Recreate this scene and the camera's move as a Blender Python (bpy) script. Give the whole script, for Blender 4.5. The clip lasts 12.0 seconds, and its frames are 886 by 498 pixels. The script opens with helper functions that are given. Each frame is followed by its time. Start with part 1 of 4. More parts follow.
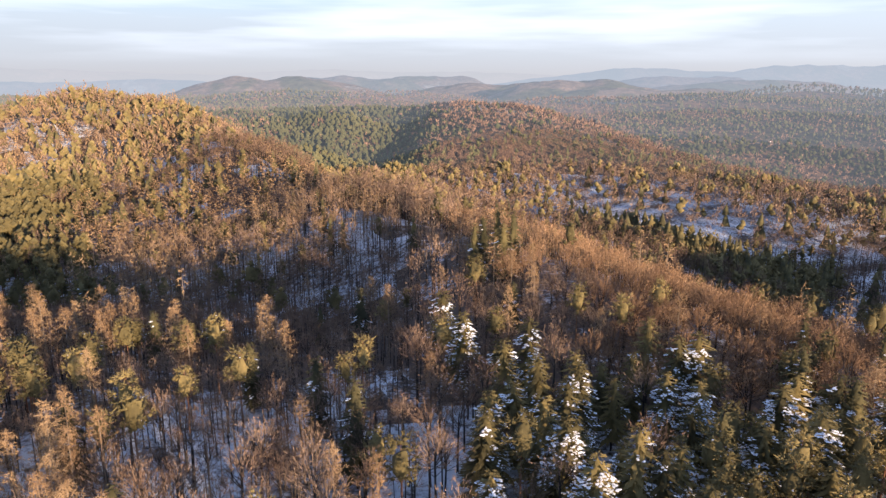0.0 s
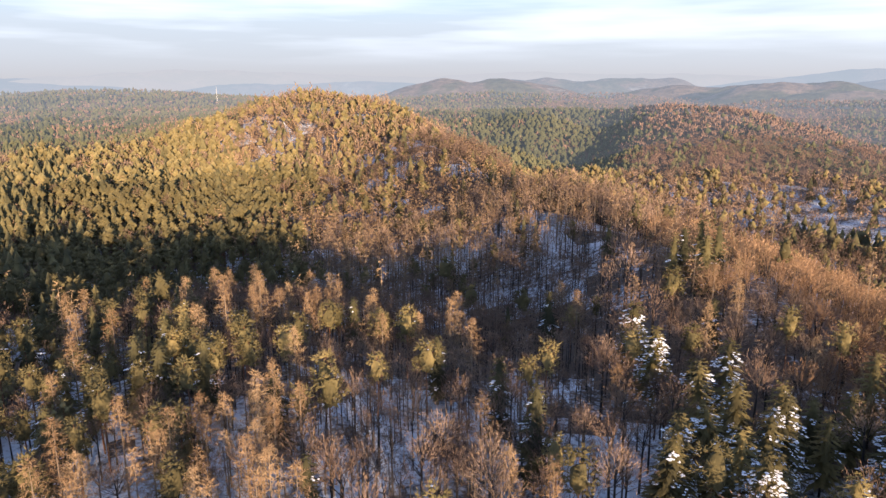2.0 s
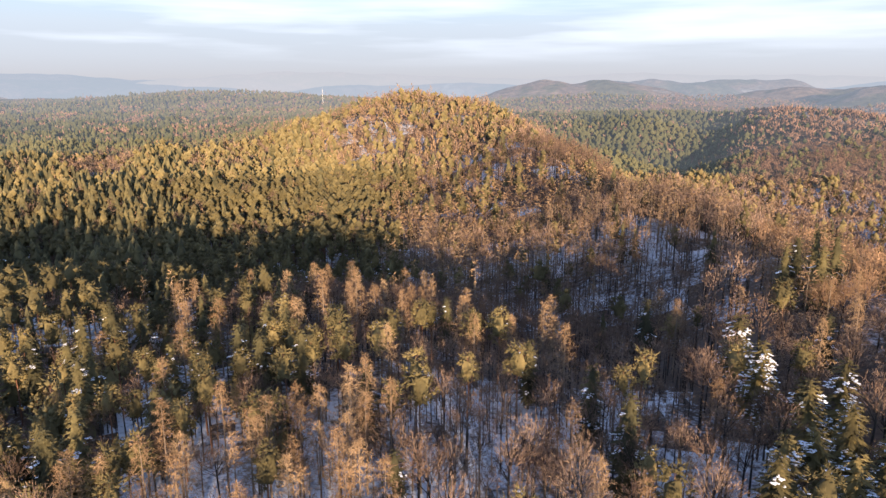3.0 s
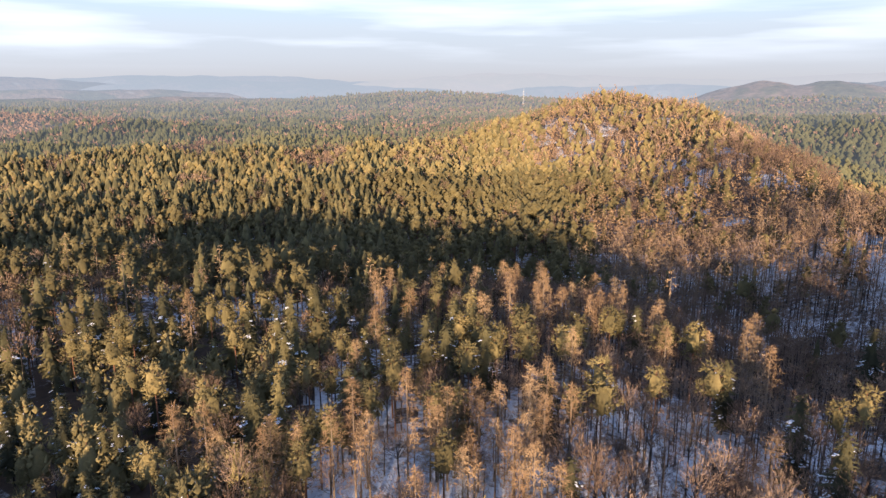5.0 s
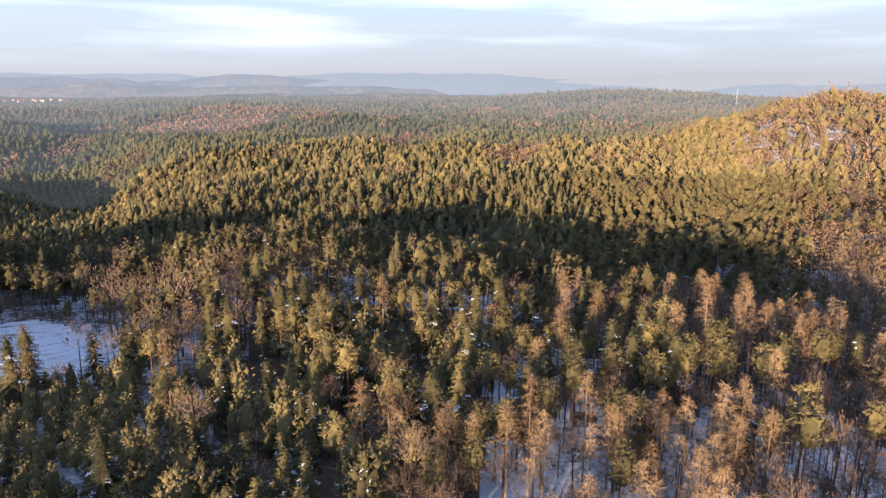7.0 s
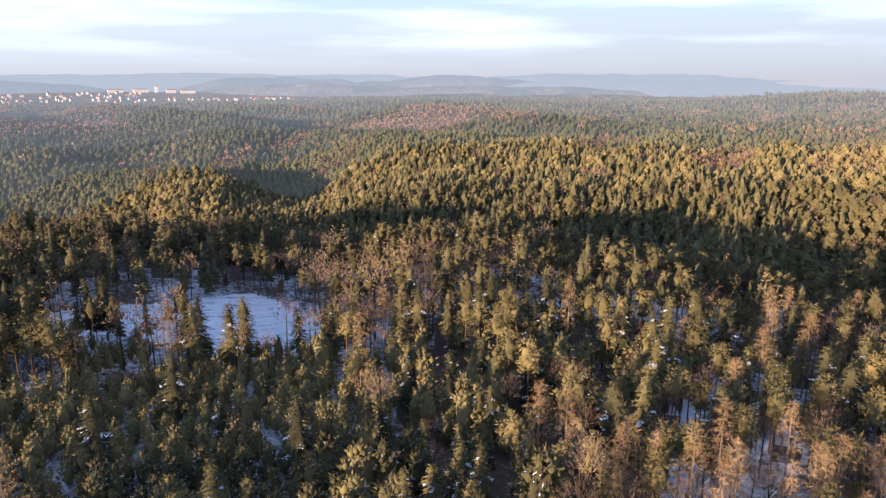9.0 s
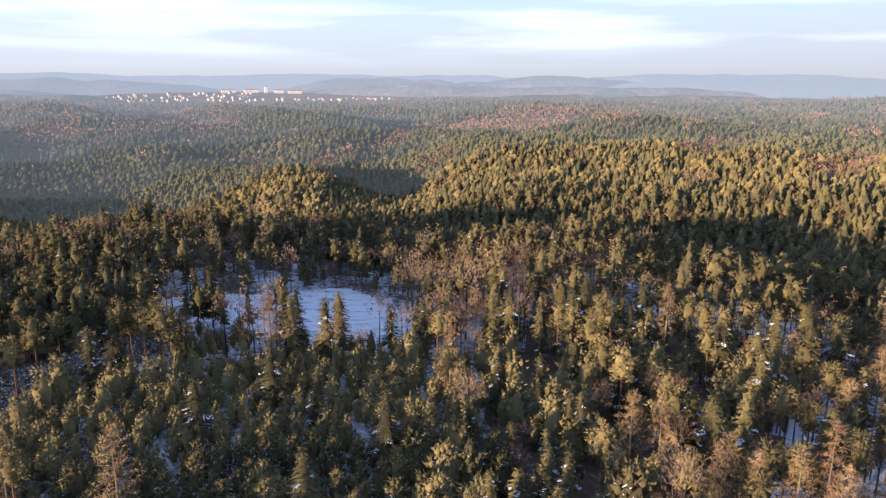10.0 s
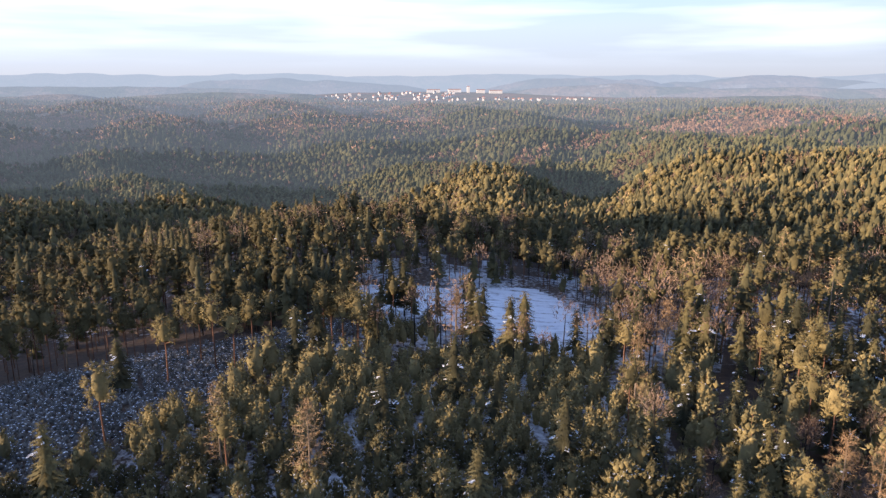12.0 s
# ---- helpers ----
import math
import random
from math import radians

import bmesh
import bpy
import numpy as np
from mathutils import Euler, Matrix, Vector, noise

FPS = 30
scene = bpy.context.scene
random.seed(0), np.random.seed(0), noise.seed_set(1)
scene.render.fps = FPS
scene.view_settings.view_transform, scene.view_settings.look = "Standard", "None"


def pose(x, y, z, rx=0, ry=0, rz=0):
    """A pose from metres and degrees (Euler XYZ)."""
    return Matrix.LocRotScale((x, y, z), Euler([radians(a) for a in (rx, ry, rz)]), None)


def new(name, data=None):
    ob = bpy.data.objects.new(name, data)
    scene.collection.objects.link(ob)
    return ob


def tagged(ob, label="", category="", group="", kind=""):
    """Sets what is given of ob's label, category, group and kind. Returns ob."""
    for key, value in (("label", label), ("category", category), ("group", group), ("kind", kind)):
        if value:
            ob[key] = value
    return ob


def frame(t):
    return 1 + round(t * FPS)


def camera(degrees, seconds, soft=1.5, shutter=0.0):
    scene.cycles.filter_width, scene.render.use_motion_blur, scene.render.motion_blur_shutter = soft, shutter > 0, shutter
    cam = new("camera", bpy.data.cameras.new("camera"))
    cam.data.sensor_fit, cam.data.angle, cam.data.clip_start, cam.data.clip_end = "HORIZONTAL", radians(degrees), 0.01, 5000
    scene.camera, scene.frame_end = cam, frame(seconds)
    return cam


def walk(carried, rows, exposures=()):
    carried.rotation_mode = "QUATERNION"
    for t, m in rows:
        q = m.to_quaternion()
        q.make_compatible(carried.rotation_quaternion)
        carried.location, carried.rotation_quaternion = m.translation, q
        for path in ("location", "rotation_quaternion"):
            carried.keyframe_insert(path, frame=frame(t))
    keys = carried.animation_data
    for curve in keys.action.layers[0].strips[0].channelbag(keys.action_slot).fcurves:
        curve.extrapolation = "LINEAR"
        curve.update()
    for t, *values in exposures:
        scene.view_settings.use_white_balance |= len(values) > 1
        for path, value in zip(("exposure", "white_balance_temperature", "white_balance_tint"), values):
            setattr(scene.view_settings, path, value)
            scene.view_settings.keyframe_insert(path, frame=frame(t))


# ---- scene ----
cam = camera(65.05, 12.0, soft=1.4)
EYE = 100.0
# seconds, x, y, z from the first eye, heading to the left, pitch, roll
ROWS = [
    (0.0, 0.00, 0.00, 0.00, 0.00, -14.01, 0.12),
    (0.5, 0.02, 0.37, -0.00, 3.92, -14.00, 0.08),
    (1.0, 0.01, 0.74, -0.04, 8.16, -13.94, 0.06),
    (1.5, -0.02, 1.11, -0.11, 12.05, -13.91, 0.01),
    (2.0, -0.07, 1.49, -0.21, 16.21, -13.86, 0.01),
    (2.5, -0.15, 1.87, -0.33, 20.10, -13.79, -0.04),
    (3.0, -0.25, 2.25, -0.48, 24.26, -13.74, -0.03),
    (5.0, -0.87, 3.70, -1.20, 40.35, -13.61, -0.10),
    (5.5, -1.08, 4.04, -1.40, 44.20, -13.55, -0.06),
    (6.0, -1.30, 4.36, -1.60, 48.37, -13.51, -0.03),
    (6.5, -1.55, 4.67, -1.80, 52.22, -13.52, -0.04),
    (7.0, -1.81, 4.95, -1.99, 56.34, -13.78, -0.01),
    (9.0, -3.00, 5.87, -2.65, 72.39, -13.72, 0.07),
    (9.5, -3.33, 6.04, -2.77, 76.21, -13.70, 0.01),
    (10.0, -3.67, 6.17, -2.86, 80.34, -13.67, 0.05),
    (10.5, -4.03, 6.26, -2.93, 84.20, -13.64, 0.08),
    (11.0, -4.40, 6.32, -2.96, 88.39, -13.65, 0.06),
    (11.5, -4.78, 6.35, -2.96, 92.21, -13.64, -0.00),
    (12.0, -5.16, 6.33, -2.92, 96.35, -13.67, -0.01),
]
walk(cam, [(t, pose(x, y, EYE + z, 90 + pitch, 0, yaw) @ pose(0, 0, 0, 0, 0, roll)) for t, x, y, z, yaw, pitch, roll in ROWS],
     exposures=[(0.0, 0.97, 5930, 13), (7.0, 0.97, 5850, 13), (12.0, 1.04, 5690, 14)])

# ---- world, sun, exposure ----
SUN_HEADING = 33.0   # the way the light travels, degrees to the left of +y
SUN_HEIGHT = 6.7
world = bpy.data.worlds.new("winter_sky")
scene.world = world
world.use_nodes = True


class Nodes:
    """Short hand for building node trees."""

    def __init__(self, tree):
        self.tree = tree
        tree.nodes.clear()

    def add(self, kind, **values):
        node = self.tree.nodes.new(kind)
        for key, value in values.items():
            if key in node.inputs:
                node.inputs[key].default_value = value
        return node

    def join(self, a, out, b, inp):
        self.tree.links.new(a.outputs[out], b.inputs[inp])

    def noise(self, vector, scale, detail=3.0, rough=0.55):
        n = self.add("ShaderNodeTexNoise", Scale=scale, Detail=detail, Roughness=rough)
        if vector is not None:
            self.tree.links.new(vector, n.inputs["Vector"])
        return n

    def ramp(self, socket, stops):
        r = self.add("ShaderNodeValToRGB")
        e = r.color_ramp.elements
        while len(e) < len(stops):
            e.new(0.5)
        for el, (pos, col) in zip(e, stops):
            el.position, el.color = pos, (*col, 1)
        self.tree.links.new(socket, r.inputs["Fac"])
        return r.outputs["Color"]

    def mix(self, fac, a, b, blend="MIX"):
        m = self.add("ShaderNodeMix")
        m.data_type, m.blend_type = "RGBA", blend
        for value, socket in ((fac, m.inputs[0]), (a, m.inputs[6]), (b, m.inputs[7])):
            if isinstance(value, (int, float)):
                socket.default_value = value
            elif isinstance(value, tuple):
                socket.default_value = (*value, 1)
            else:
                self.tree.links.new(value, socket)
        return m.outputs[2]

    def maths(self, operation, a, b=0.0):
        m = self.add("ShaderNodeMath")
        m.operation = operation
        for value, socket in ((a, m.inputs[0]), (b, m.inputs[1])):
            if isinstance(value, (int, float)):
                socket.default_value = value
            else:
                self.tree.links.new(value, socket)
        return m.outputs[0]


def build_world():
    n = Nodes(world.node_tree)
    sky = n.add("ShaderNodeTexSky")
    sky.sky_type, sky.sun_disc = "NISHITA", False
    sky.sun_elevation = radians(SUN_HEIGHT)
    sky.sun_rotation = radians(180 - SUN_HEADING)
    sky.air_density, sky.dust_density, sky.ozone_density = 1.0, 1.2, 1.0
    coord = n.add("ShaderNodeTexCoord")
    sep = n.add("ShaderNodeSeparateXYZ")
    n.join(coord, "Generated", sep, 0)
    # wide thin bands of cloud low over the horizon
    flat = n.add("ShaderNodeVectorMath")
    flat.operation = "MULTIPLY"
    flat.inputs[1].default_value = (2.2, 2.2, 26.0)
    n.join(coord, "Generated", flat, 0)
    cloud = n.noise(flat.outputs[0], 1.0, 4.0, 0.5)
    veil = n.ramp(cloud.outputs["Fac"], [(0.46, (0, 0, 0)), (0.66, (1, 1, 1))])
    rise = n.ramp(sep.outputs["Z"], [(0.015, (0, 0, 0)), (0.06, (1, 1, 1))])
    # pale haze in the lowest sky, clear blue above it
    haze = n.ramp(sep.outputs["Z"], [(0.0, (0.63, 0.605, 0.585)), (0.03, (0.685, 0.70, 0.70)), (0.10, (0.75, 0.84, 0.885))])
    # hazy air is brighter towards the sun
    near_sun = n.add("ShaderNodeVectorMath")
    near_sun.operation = "DOT_PRODUCT"
    near_sun.inputs[1].default_value = (math.sin(radians(SUN_HEADING)), -math.cos(radians(SUN_HEADING)), 0)
    n.join(coord, "Generated", near_sun, 0)
    bright = n.maths("ADD", n.maths("MULTIPLY", near_sun.outputs["Value"], 0.55), 4.68)
    shine = n.add("ShaderNodeCombineColor")
    for k in range(3):
        n.tree.links.new(bright, shine.inputs[k])
    haze = n.mix(1.0, haze, shine.outputs[0], "MULTIPLY")
    low = n.ramp(sep.outputs["Z"], [(0.07, (1, 1, 1)), (0.22, (0.0, 0.0, 0.0))])
    base = n.mix(low, n.mix(1.0, sky.outputs["Color"], (0.5, 0.74, 1.3), "MULTIPLY"), haze)
    col = n.mix(n.maths("MULTIPLY", n.maths("MULTIPLY", veil, rise), 0.75), base, (5.0, 5.15, 5.2))
    back = n.add("ShaderNodeBackground", Strength=0.13)
    n.tree.links.new(col, back.inputs["Color"])
    out = n.add("ShaderNodeOutputWorld")
    n.join(back, 0, out, 0)


build_world()
sun_data = bpy.data.lights.new("sun", "SUN")
sun_data.energy, sun_data.angle, sun_data.color = 5.6, radians(0.6), (1.0, 0.70, 0.425)
sun = new("sun", sun_data)
_h, _e = radians(SUN_HEADING), radians(SUN_HEIGHT)
SUN_WAY = Vector((-math.sin(_h) * math.cos(_e), math.cos(_h) * math.cos(_e), -math.sin(_e)))
sun.matrix_world = Matrix.Translation((0, 0, 400)) @ SUN_WAY.to_track_quat("-Z", "Y").to_matrix().to_4x4()


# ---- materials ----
FAR_HAZE_GLOW = (0.205, 0.217, 0.235)   # haze colour emitted by the distant backdrop, town and mast


def material(name, colours, scale=0.12, rough=0.85, fine=1.5, spread=0.35, sheer=0.0, far=0.0):
    """A matt natural surface: colours change from plant to plant (coarse noise) and within it (fine noise)."""
    m = bpy.data.materials.new(name)
    m.use_nodes = True
    n = Nodes(m.node_tree)
    geo = n.add("ShaderNodeNewGeometry")
    info = n.add("ShaderNodeObjectInfo")
    coarse = n.noise(geo.outputs["Position"], scale, 2.0)
    own = n.maths("ADD", n.maths("MULTIPLY", n.maths("SUBTRACT", info.outputs["Random"], 0.5), spread), coarse.outputs["Fac"])
    k = len(colours)
    stops = [(0.32 + 0.36 * i / max(1, k - 1), c) for i, c in enumerate(colours)]
    col = n.ramp(own, stops)
    grain = n.noise(geo.outputs["Position"], fine, 3.0)
    isl = n.maths("MULTIPLY", geo.outputs["Random Per Island"], 0.22)
    val = n.maths("ADD", n.maths("MULTIPLY", grain.outputs["Fac"], 0.6), n.maths("ADD", isl, 0.56))
    hsv = n.add("ShaderNodeHueSaturation")
    n.tree.links.new(col, hsv.inputs["Color"])
    n.tree.links.new(val, hsv.inputs["Value"])
    bsdf = n.add("ShaderNodeBsdfPrincipled", Roughness=rough)
    bsdf.inputs["Specular IOR Level"].default_value = 0.2
    bsdf.inputs["Diffuse Roughness"].default_value = 1.0
    n.join(hsv, "Color", bsdf, "Base Color")
    out = n.add("ShaderNodeOutputMaterial")
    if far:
        # a share of emitted haze is laid over the lit surface
        glow = n.add("ShaderNodeEmission", Color=(*FAR_HAZE_GLOW, 1), Strength=1.0)
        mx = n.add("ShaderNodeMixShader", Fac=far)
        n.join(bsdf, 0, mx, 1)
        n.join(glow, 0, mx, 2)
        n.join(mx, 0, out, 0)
    elif sheer:
        tr = n.add("ShaderNodeBsdfTranslucent")
        n.join(hsv, "Color", tr, "Color")
        mx = n.add("ShaderNodeMixShader", Fac=sheer)
        n.join(bsdf, 0, mx, 1)
        n.join(tr, 0, mx, 2)
        n.join(mx, 0, out, 0)
    else:
        n.join(bsdf, 0, out, 0)
    return m


M_BARK = material("dark_bark", [(0.032, 0.028, 0.026), (0.07, 0.06, 0.052)], fine=3)
M_PALEBARK = material("pale_bark", [(0.15, 0.115, 0.085), (0.27, 0.21, 0.15)], fine=3)
M_PINEBARK = material("pine_bark", [(0.13, 0.07, 0.045), (0.26, 0.13, 0.07)], fine=3)
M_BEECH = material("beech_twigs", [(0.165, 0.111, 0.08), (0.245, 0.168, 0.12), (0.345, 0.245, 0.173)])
# brighter, warmer beech twigs; on the ridge the colour holds the sunlight
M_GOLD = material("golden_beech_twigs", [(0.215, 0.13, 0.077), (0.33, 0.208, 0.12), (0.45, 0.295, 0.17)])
M_LARCH = material("larch_twigs", [(0.25, 0.16, 0.087), (0.318, 0.212, 0.117), (0.395, 0.276, 0.156)])
M_SPRUCE = material("spruce_needles", [(0.085, 0.075, 0.036), (0.165, 0.138, 0.06), (0.285, 0.225, 0.09)], sheer=0.2)
M_FIR = material("fir_needles", [(0.062, 0.06, 0.034), (0.118, 0.107, 0.053), (0.215, 0.182, 0.08)], sheer=0.2)
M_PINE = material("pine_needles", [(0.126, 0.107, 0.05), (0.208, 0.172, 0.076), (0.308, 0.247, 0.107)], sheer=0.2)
M_YOUNG = material("young_pine_needles", [(0.114, 0.101, 0.05), (0.204, 0.172, 0.079), (0.305, 0.25, 0.113)], sheer=0.2)
M_SCRUB = material("scrub_twigs", [(0.11, 0.108, 0.095), (0.175, 0.168, 0.15), (0.24, 0.225, 0.20)])
M_SNOW = material("snow", [(0.72, 0.76, 0.82), (0.82, 0.84, 0.88)], fine=0.8, rough=0.6)


def ground_material(name, thin, full):
    """Thin snow over brown leaf litter."""
    m = bpy.data.materials.new(name)
    m.use_nodes = True
    n = Nodes(m.node_tree)
    geo = n.add("ShaderNodeNewGeometry")
    big = n.noise(geo.outputs["Position"], 0.035, 3.0)
    small = n.noise(geo.outputs["Position"], 0.5, 5.0, 0.65)
    both = n.maths("ADD", n.maths("MULTIPLY", big.outputs["Fac"], 0.5), n.maths("MULTIPLY", small.outputs["Fac"], 0.5))
    cover = n.ramp(both, [(thin, (0, 0, 0)), (full, (1, 1, 1))])
    litter = n.ramp(small.outputs["Fac"], [(0.3, (0.06, 0.042, 0.03)), (0.7, (0.14, 0.09, 0.055))])
    col = n.mix(cover, litter, (0.74, 0.77, 0.82))
    bsdf = n.add("ShaderNodeBsdfPrincipled", Roughness=0.8)
    n.tree.links.new(col, bsdf.inputs["Base Color"])
    b = n.add("ShaderNodeBump", Strength=0.5, Distance=0.4)
    n.join(small, "Fac", b, "Height")
    n.join(b, "Normal", bsdf, "Normal")
    out = n.add("ShaderNodeOutputMaterial")
    n.join(bsdf, 0, out, 0)
    return m


M_GROUND = ground_material("snowy_forest_floor", 0.40, 0.52)
M_GROUND_THIN = ground_material("forest_floor_with_some_snow", 0.45, 0.58)
M_GROUND_LEAF = ground_material("forest_floor_of_leaves", 0.56, 0.68)
# the distance is backdrop rings, haze painted in as emission: from, to, share of haze
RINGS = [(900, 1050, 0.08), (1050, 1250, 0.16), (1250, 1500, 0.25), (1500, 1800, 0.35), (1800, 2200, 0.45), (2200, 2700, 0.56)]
M_FAR_GROUND = [material("distant_forest_in_haze", [(0.06, 0.06, 0.03), (0.10, 0.085, 0.045), (0.16, 0.10, 0.065)], scale=0.006, fine=0.05, far=f) for *_, f in RINGS]
M_FAR_PINE = [material("distant_pines_in_haze", [(0.075, 0.08, 0.036), (0.135, 0.13, 0.058)], scale=0.01, far=f) for *_, f in RINGS]
M_FAR_BEECH = [material("distant_beeches_in_haze", [(0.20, 0.125, 0.085), (0.28, 0.18, 0.125)], scale=0.01, far=f) for *_, f in RINGS]


def range_material(far, air):
    """A far range: woods, bare beech slopes and pale clearings, with haze emitted over them."""
    m = bpy.data.materials.new("distant_range_in_haze")
    m.use_nodes = True
    n = Nodes(m.node_tree)
    geo = n.add("ShaderNodeNewGeometry")
    patch = n.noise(geo.outputs["Position"], 0.0045, 3.0, 0.6)
    crowns = n.noise(geo.outputs["Position"], 0.035, 5.0, 0.7)
    col = n.ramp(patch.outputs["Fac"], [(0.36, (0.075, 0.08, 0.045)), (0.47, (0.11, 0.10, 0.06)), (0.53, (0.20, 0.145, 0.105)), (0.64, (0.17, 0.125, 0.09)), (0.69, (0.26, 0.24, 0.21))])
    hsv = n.add("ShaderNodeHueSaturation")
    n.tree.links.new(col, hsv.inputs["Color"])
    n.tree.links.new(n.maths("ADD", n.maths("MULTIPLY", crowns.outputs["Fac"], 3.6), -0.3), hsv.inputs["Value"])
    bsdf = n.add("ShaderNodeBsdfPrincipled", Roughness=0.9)
    n.join(hsv, "Color", bsdf, "Base Color")
    b = n.add("ShaderNodeBump", Strength=0.8, Distance=12.0)
    n.join(crowns, "Fac", b, "Height")
    n.join(b, "Normal", bsdf, "Normal")
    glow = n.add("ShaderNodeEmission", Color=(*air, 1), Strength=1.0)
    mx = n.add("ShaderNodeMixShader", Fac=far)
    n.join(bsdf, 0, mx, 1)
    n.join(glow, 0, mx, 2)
    out = n.add("ShaderNodeOutputMaterial")
    n.join(mx, 0, out, 0)
    return m


# share of painted haze and the colour it emits
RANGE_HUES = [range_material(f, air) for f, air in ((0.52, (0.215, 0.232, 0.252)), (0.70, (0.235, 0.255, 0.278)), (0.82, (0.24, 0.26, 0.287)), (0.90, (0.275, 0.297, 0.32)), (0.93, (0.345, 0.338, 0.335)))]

# ---- the lie of the land ----
BASE = 15.2
NEAR_HILLS = [  # centre x, y, turn, half length, half width, height
    (92, 35, 66, 342, 97, 10.6),
    (56, 326, 59, 303, 108, 22.0),
    (-428, 809, 165, 150, 132, 57.5),
    (-141, 561, 122, 305, 62, 57.3),
    (92, 1227, -48, 345, 152, 61.1),
    (175, -247, 26, 377, 178, 7.6),
    (180, 479, 36, 500, 312, -26.8),
    (-334, 363, 61, 369, 67, -9.6),
    (-614, -195, -13, 307, 190, -48.8),
    (-1228, -599, 13, 348, 233, -7.3),
    (-490, 1580, 43, 119, 45, 3.7),
    (-1462, 1646, 14, 421, 239, 35.5),
    (633, 936, -46, 955, 531, -52.5),
    (-3571, -334, 32, 881, 690, 15.0),
    (-567, 268, 13, 402, 348, -20.1),
]
OUTER_HILLS = [
    (-888, -414, -65, 470, 370, -80.0),
    (-2432, -299, 7, 560, 580, -20.0),
    (-350, -130, -70, 150, 70, 6.0),
    (-302, -262, -49, 110, 120, -9.0),
    (-337, 813, 20, 75, 70, 7.0),
    # unseen rise added to the right to throw the far valley into shade
    (430, 170, 33, 170, 130, 28.0),
    (-40, 370, 4, 130, 60, 4.0),
    (-105, 362, 15, 80, 45, 4.5),
    (-150, 500, 16, 150, 70, 9.0),
    (195, 536, 124, 430, 125, -30.0),
    (-946, 91, 174.5, 330, 78, -34.0),
    (-501, 202, 62, 150, 75, -11.0),
    (-476, 155, 72, 220, 70, -12.0),
    (-640, 65, 174, 280, 80, -20.0),
    (-3310, -440, 82, 620, 330, 16.0),
    (-573, 901, 4, 910, 536, -12.4),
    (297, 369, 54, 151, 180, -41.9),
    (-188, 925, 100, 326, 119, -17.6),
    (-215, 1240, 0, 120, 130, 30.0),
    (-85, 1130, 85, 210, 62, -34.0),
    (-330, 1420, 20, 150, 90, 14.0),
    (-457, 2152, 10, 270, 150, 44.0),
    (-110, 2290, -5, 240, 150, 40.0),
    (278, 1980, 10, 230, 130, 30.0),
    (690, 1850, -30, 280, 130, 34.0),
    (1080, 2080, -20, 300, 150, 46.0),
    (742, 1045, -34, 389, 226, -60.9),
    (-103, 517, 112, 83, 75, -32.2),
    (-55, 2153, 4, 632, 359, -26.3),
    (-2120, -990, 9, 780, 400, 6.0),
    (-494, 1055, 7, 248, 213, 14.3),
    (-431, -8, 28, 106, 80, 9.4),
    (-285, 134, 9, 125, 73, 14.0),
    (-157, 323, 20, 346, 73, -11.7),
    (-477, -149, 16, 179, 108, 22.2),
    (-37, 278, -1, 45, 63, -15.0),
    (-114, 492, 0, 82, 67, -5.2),
    (-139, 208, 37, 45, 74, 10.0),
]
RANGES = [  # far ranges: heading, distance, turn, half length, half width, top, hue
    (13, 2900, 5, 340, 260, 92, 0),
    (8, 3500, 0, 380, 240, 92, 1),
    (1, 3700, 0, 300, 240, 101, 1),
    (-11, 2600, 0, 270, 260, 86, 0),
    (-5, 3000, 0, 360, 240, 70, 0),
    (-17, 2450, 0, 380, 200, 62, 0),
    (-24, 3100, 10, 460, 240, 84, 1),
    (-20, 3700, 0, 460, 240, 100, 2),
    (-30, 4400, 20, 900, 300, 160, 3),
    (-18, 4450, 10, 900, 300, 136, 3),
    (4, 4500, 0, 1300, 300, 128, 4),
    (32, 4500, 30, 1500, 300, 130, 4),
    (62, 4500, 60, 1500, 300, 128, 3),
    (90, 4500, 90, 1500, 300, 134, 3),
    (118, 4400, 115, 1500, 300, 134, 3),
    (42, 3900, 40, 420, 240, 108, 4),
    (25, 3250, 22, 620, 170, 80, 3),
    (56, 3700, 55, 820, 220, 98, 3),
    (72, 3900, 70, 560, 220, 112, 2),
    (85, 3800, 80, 480, 200, 106, 2),
    (108, 3800, 105, 620, 220, 100, 2),
    (50, 3100, 45, 700, 160, 74, 3),
    (67, 3050, 66, 640, 150, 68, 1),
    (82, 3350, 80, 560, 160, 74, 1),
    (121, 3300, 119, 760, 200, 72, 1),
    (113, 2950, 110, 420, 130, 48, 0),
    (60, 2700, 58, 560, 110, 42, 0),
    (74, 2750, 76, 480, 100, 40, 0),
    (42, 2700, 40, 420, 120, 56, 0),
    (128, 2700, 122, 330, 120, 54, 0),
]


def wave(x, y, scale, seed):
    """Smooth unevenness, about -1 to 1."""
    r = np.random.default_rng(seed)
    z = 0.0
    for k in range(6):
        a, f, p = r.uniform(0, 6.283), r.uniform(0.6, 1.6) / scale * 6.283, r.uniform(0, 6.283)
        z = z + np.sin((x * np.cos(a) + y * np.sin(a)) * f + p)
    return z / 3.5


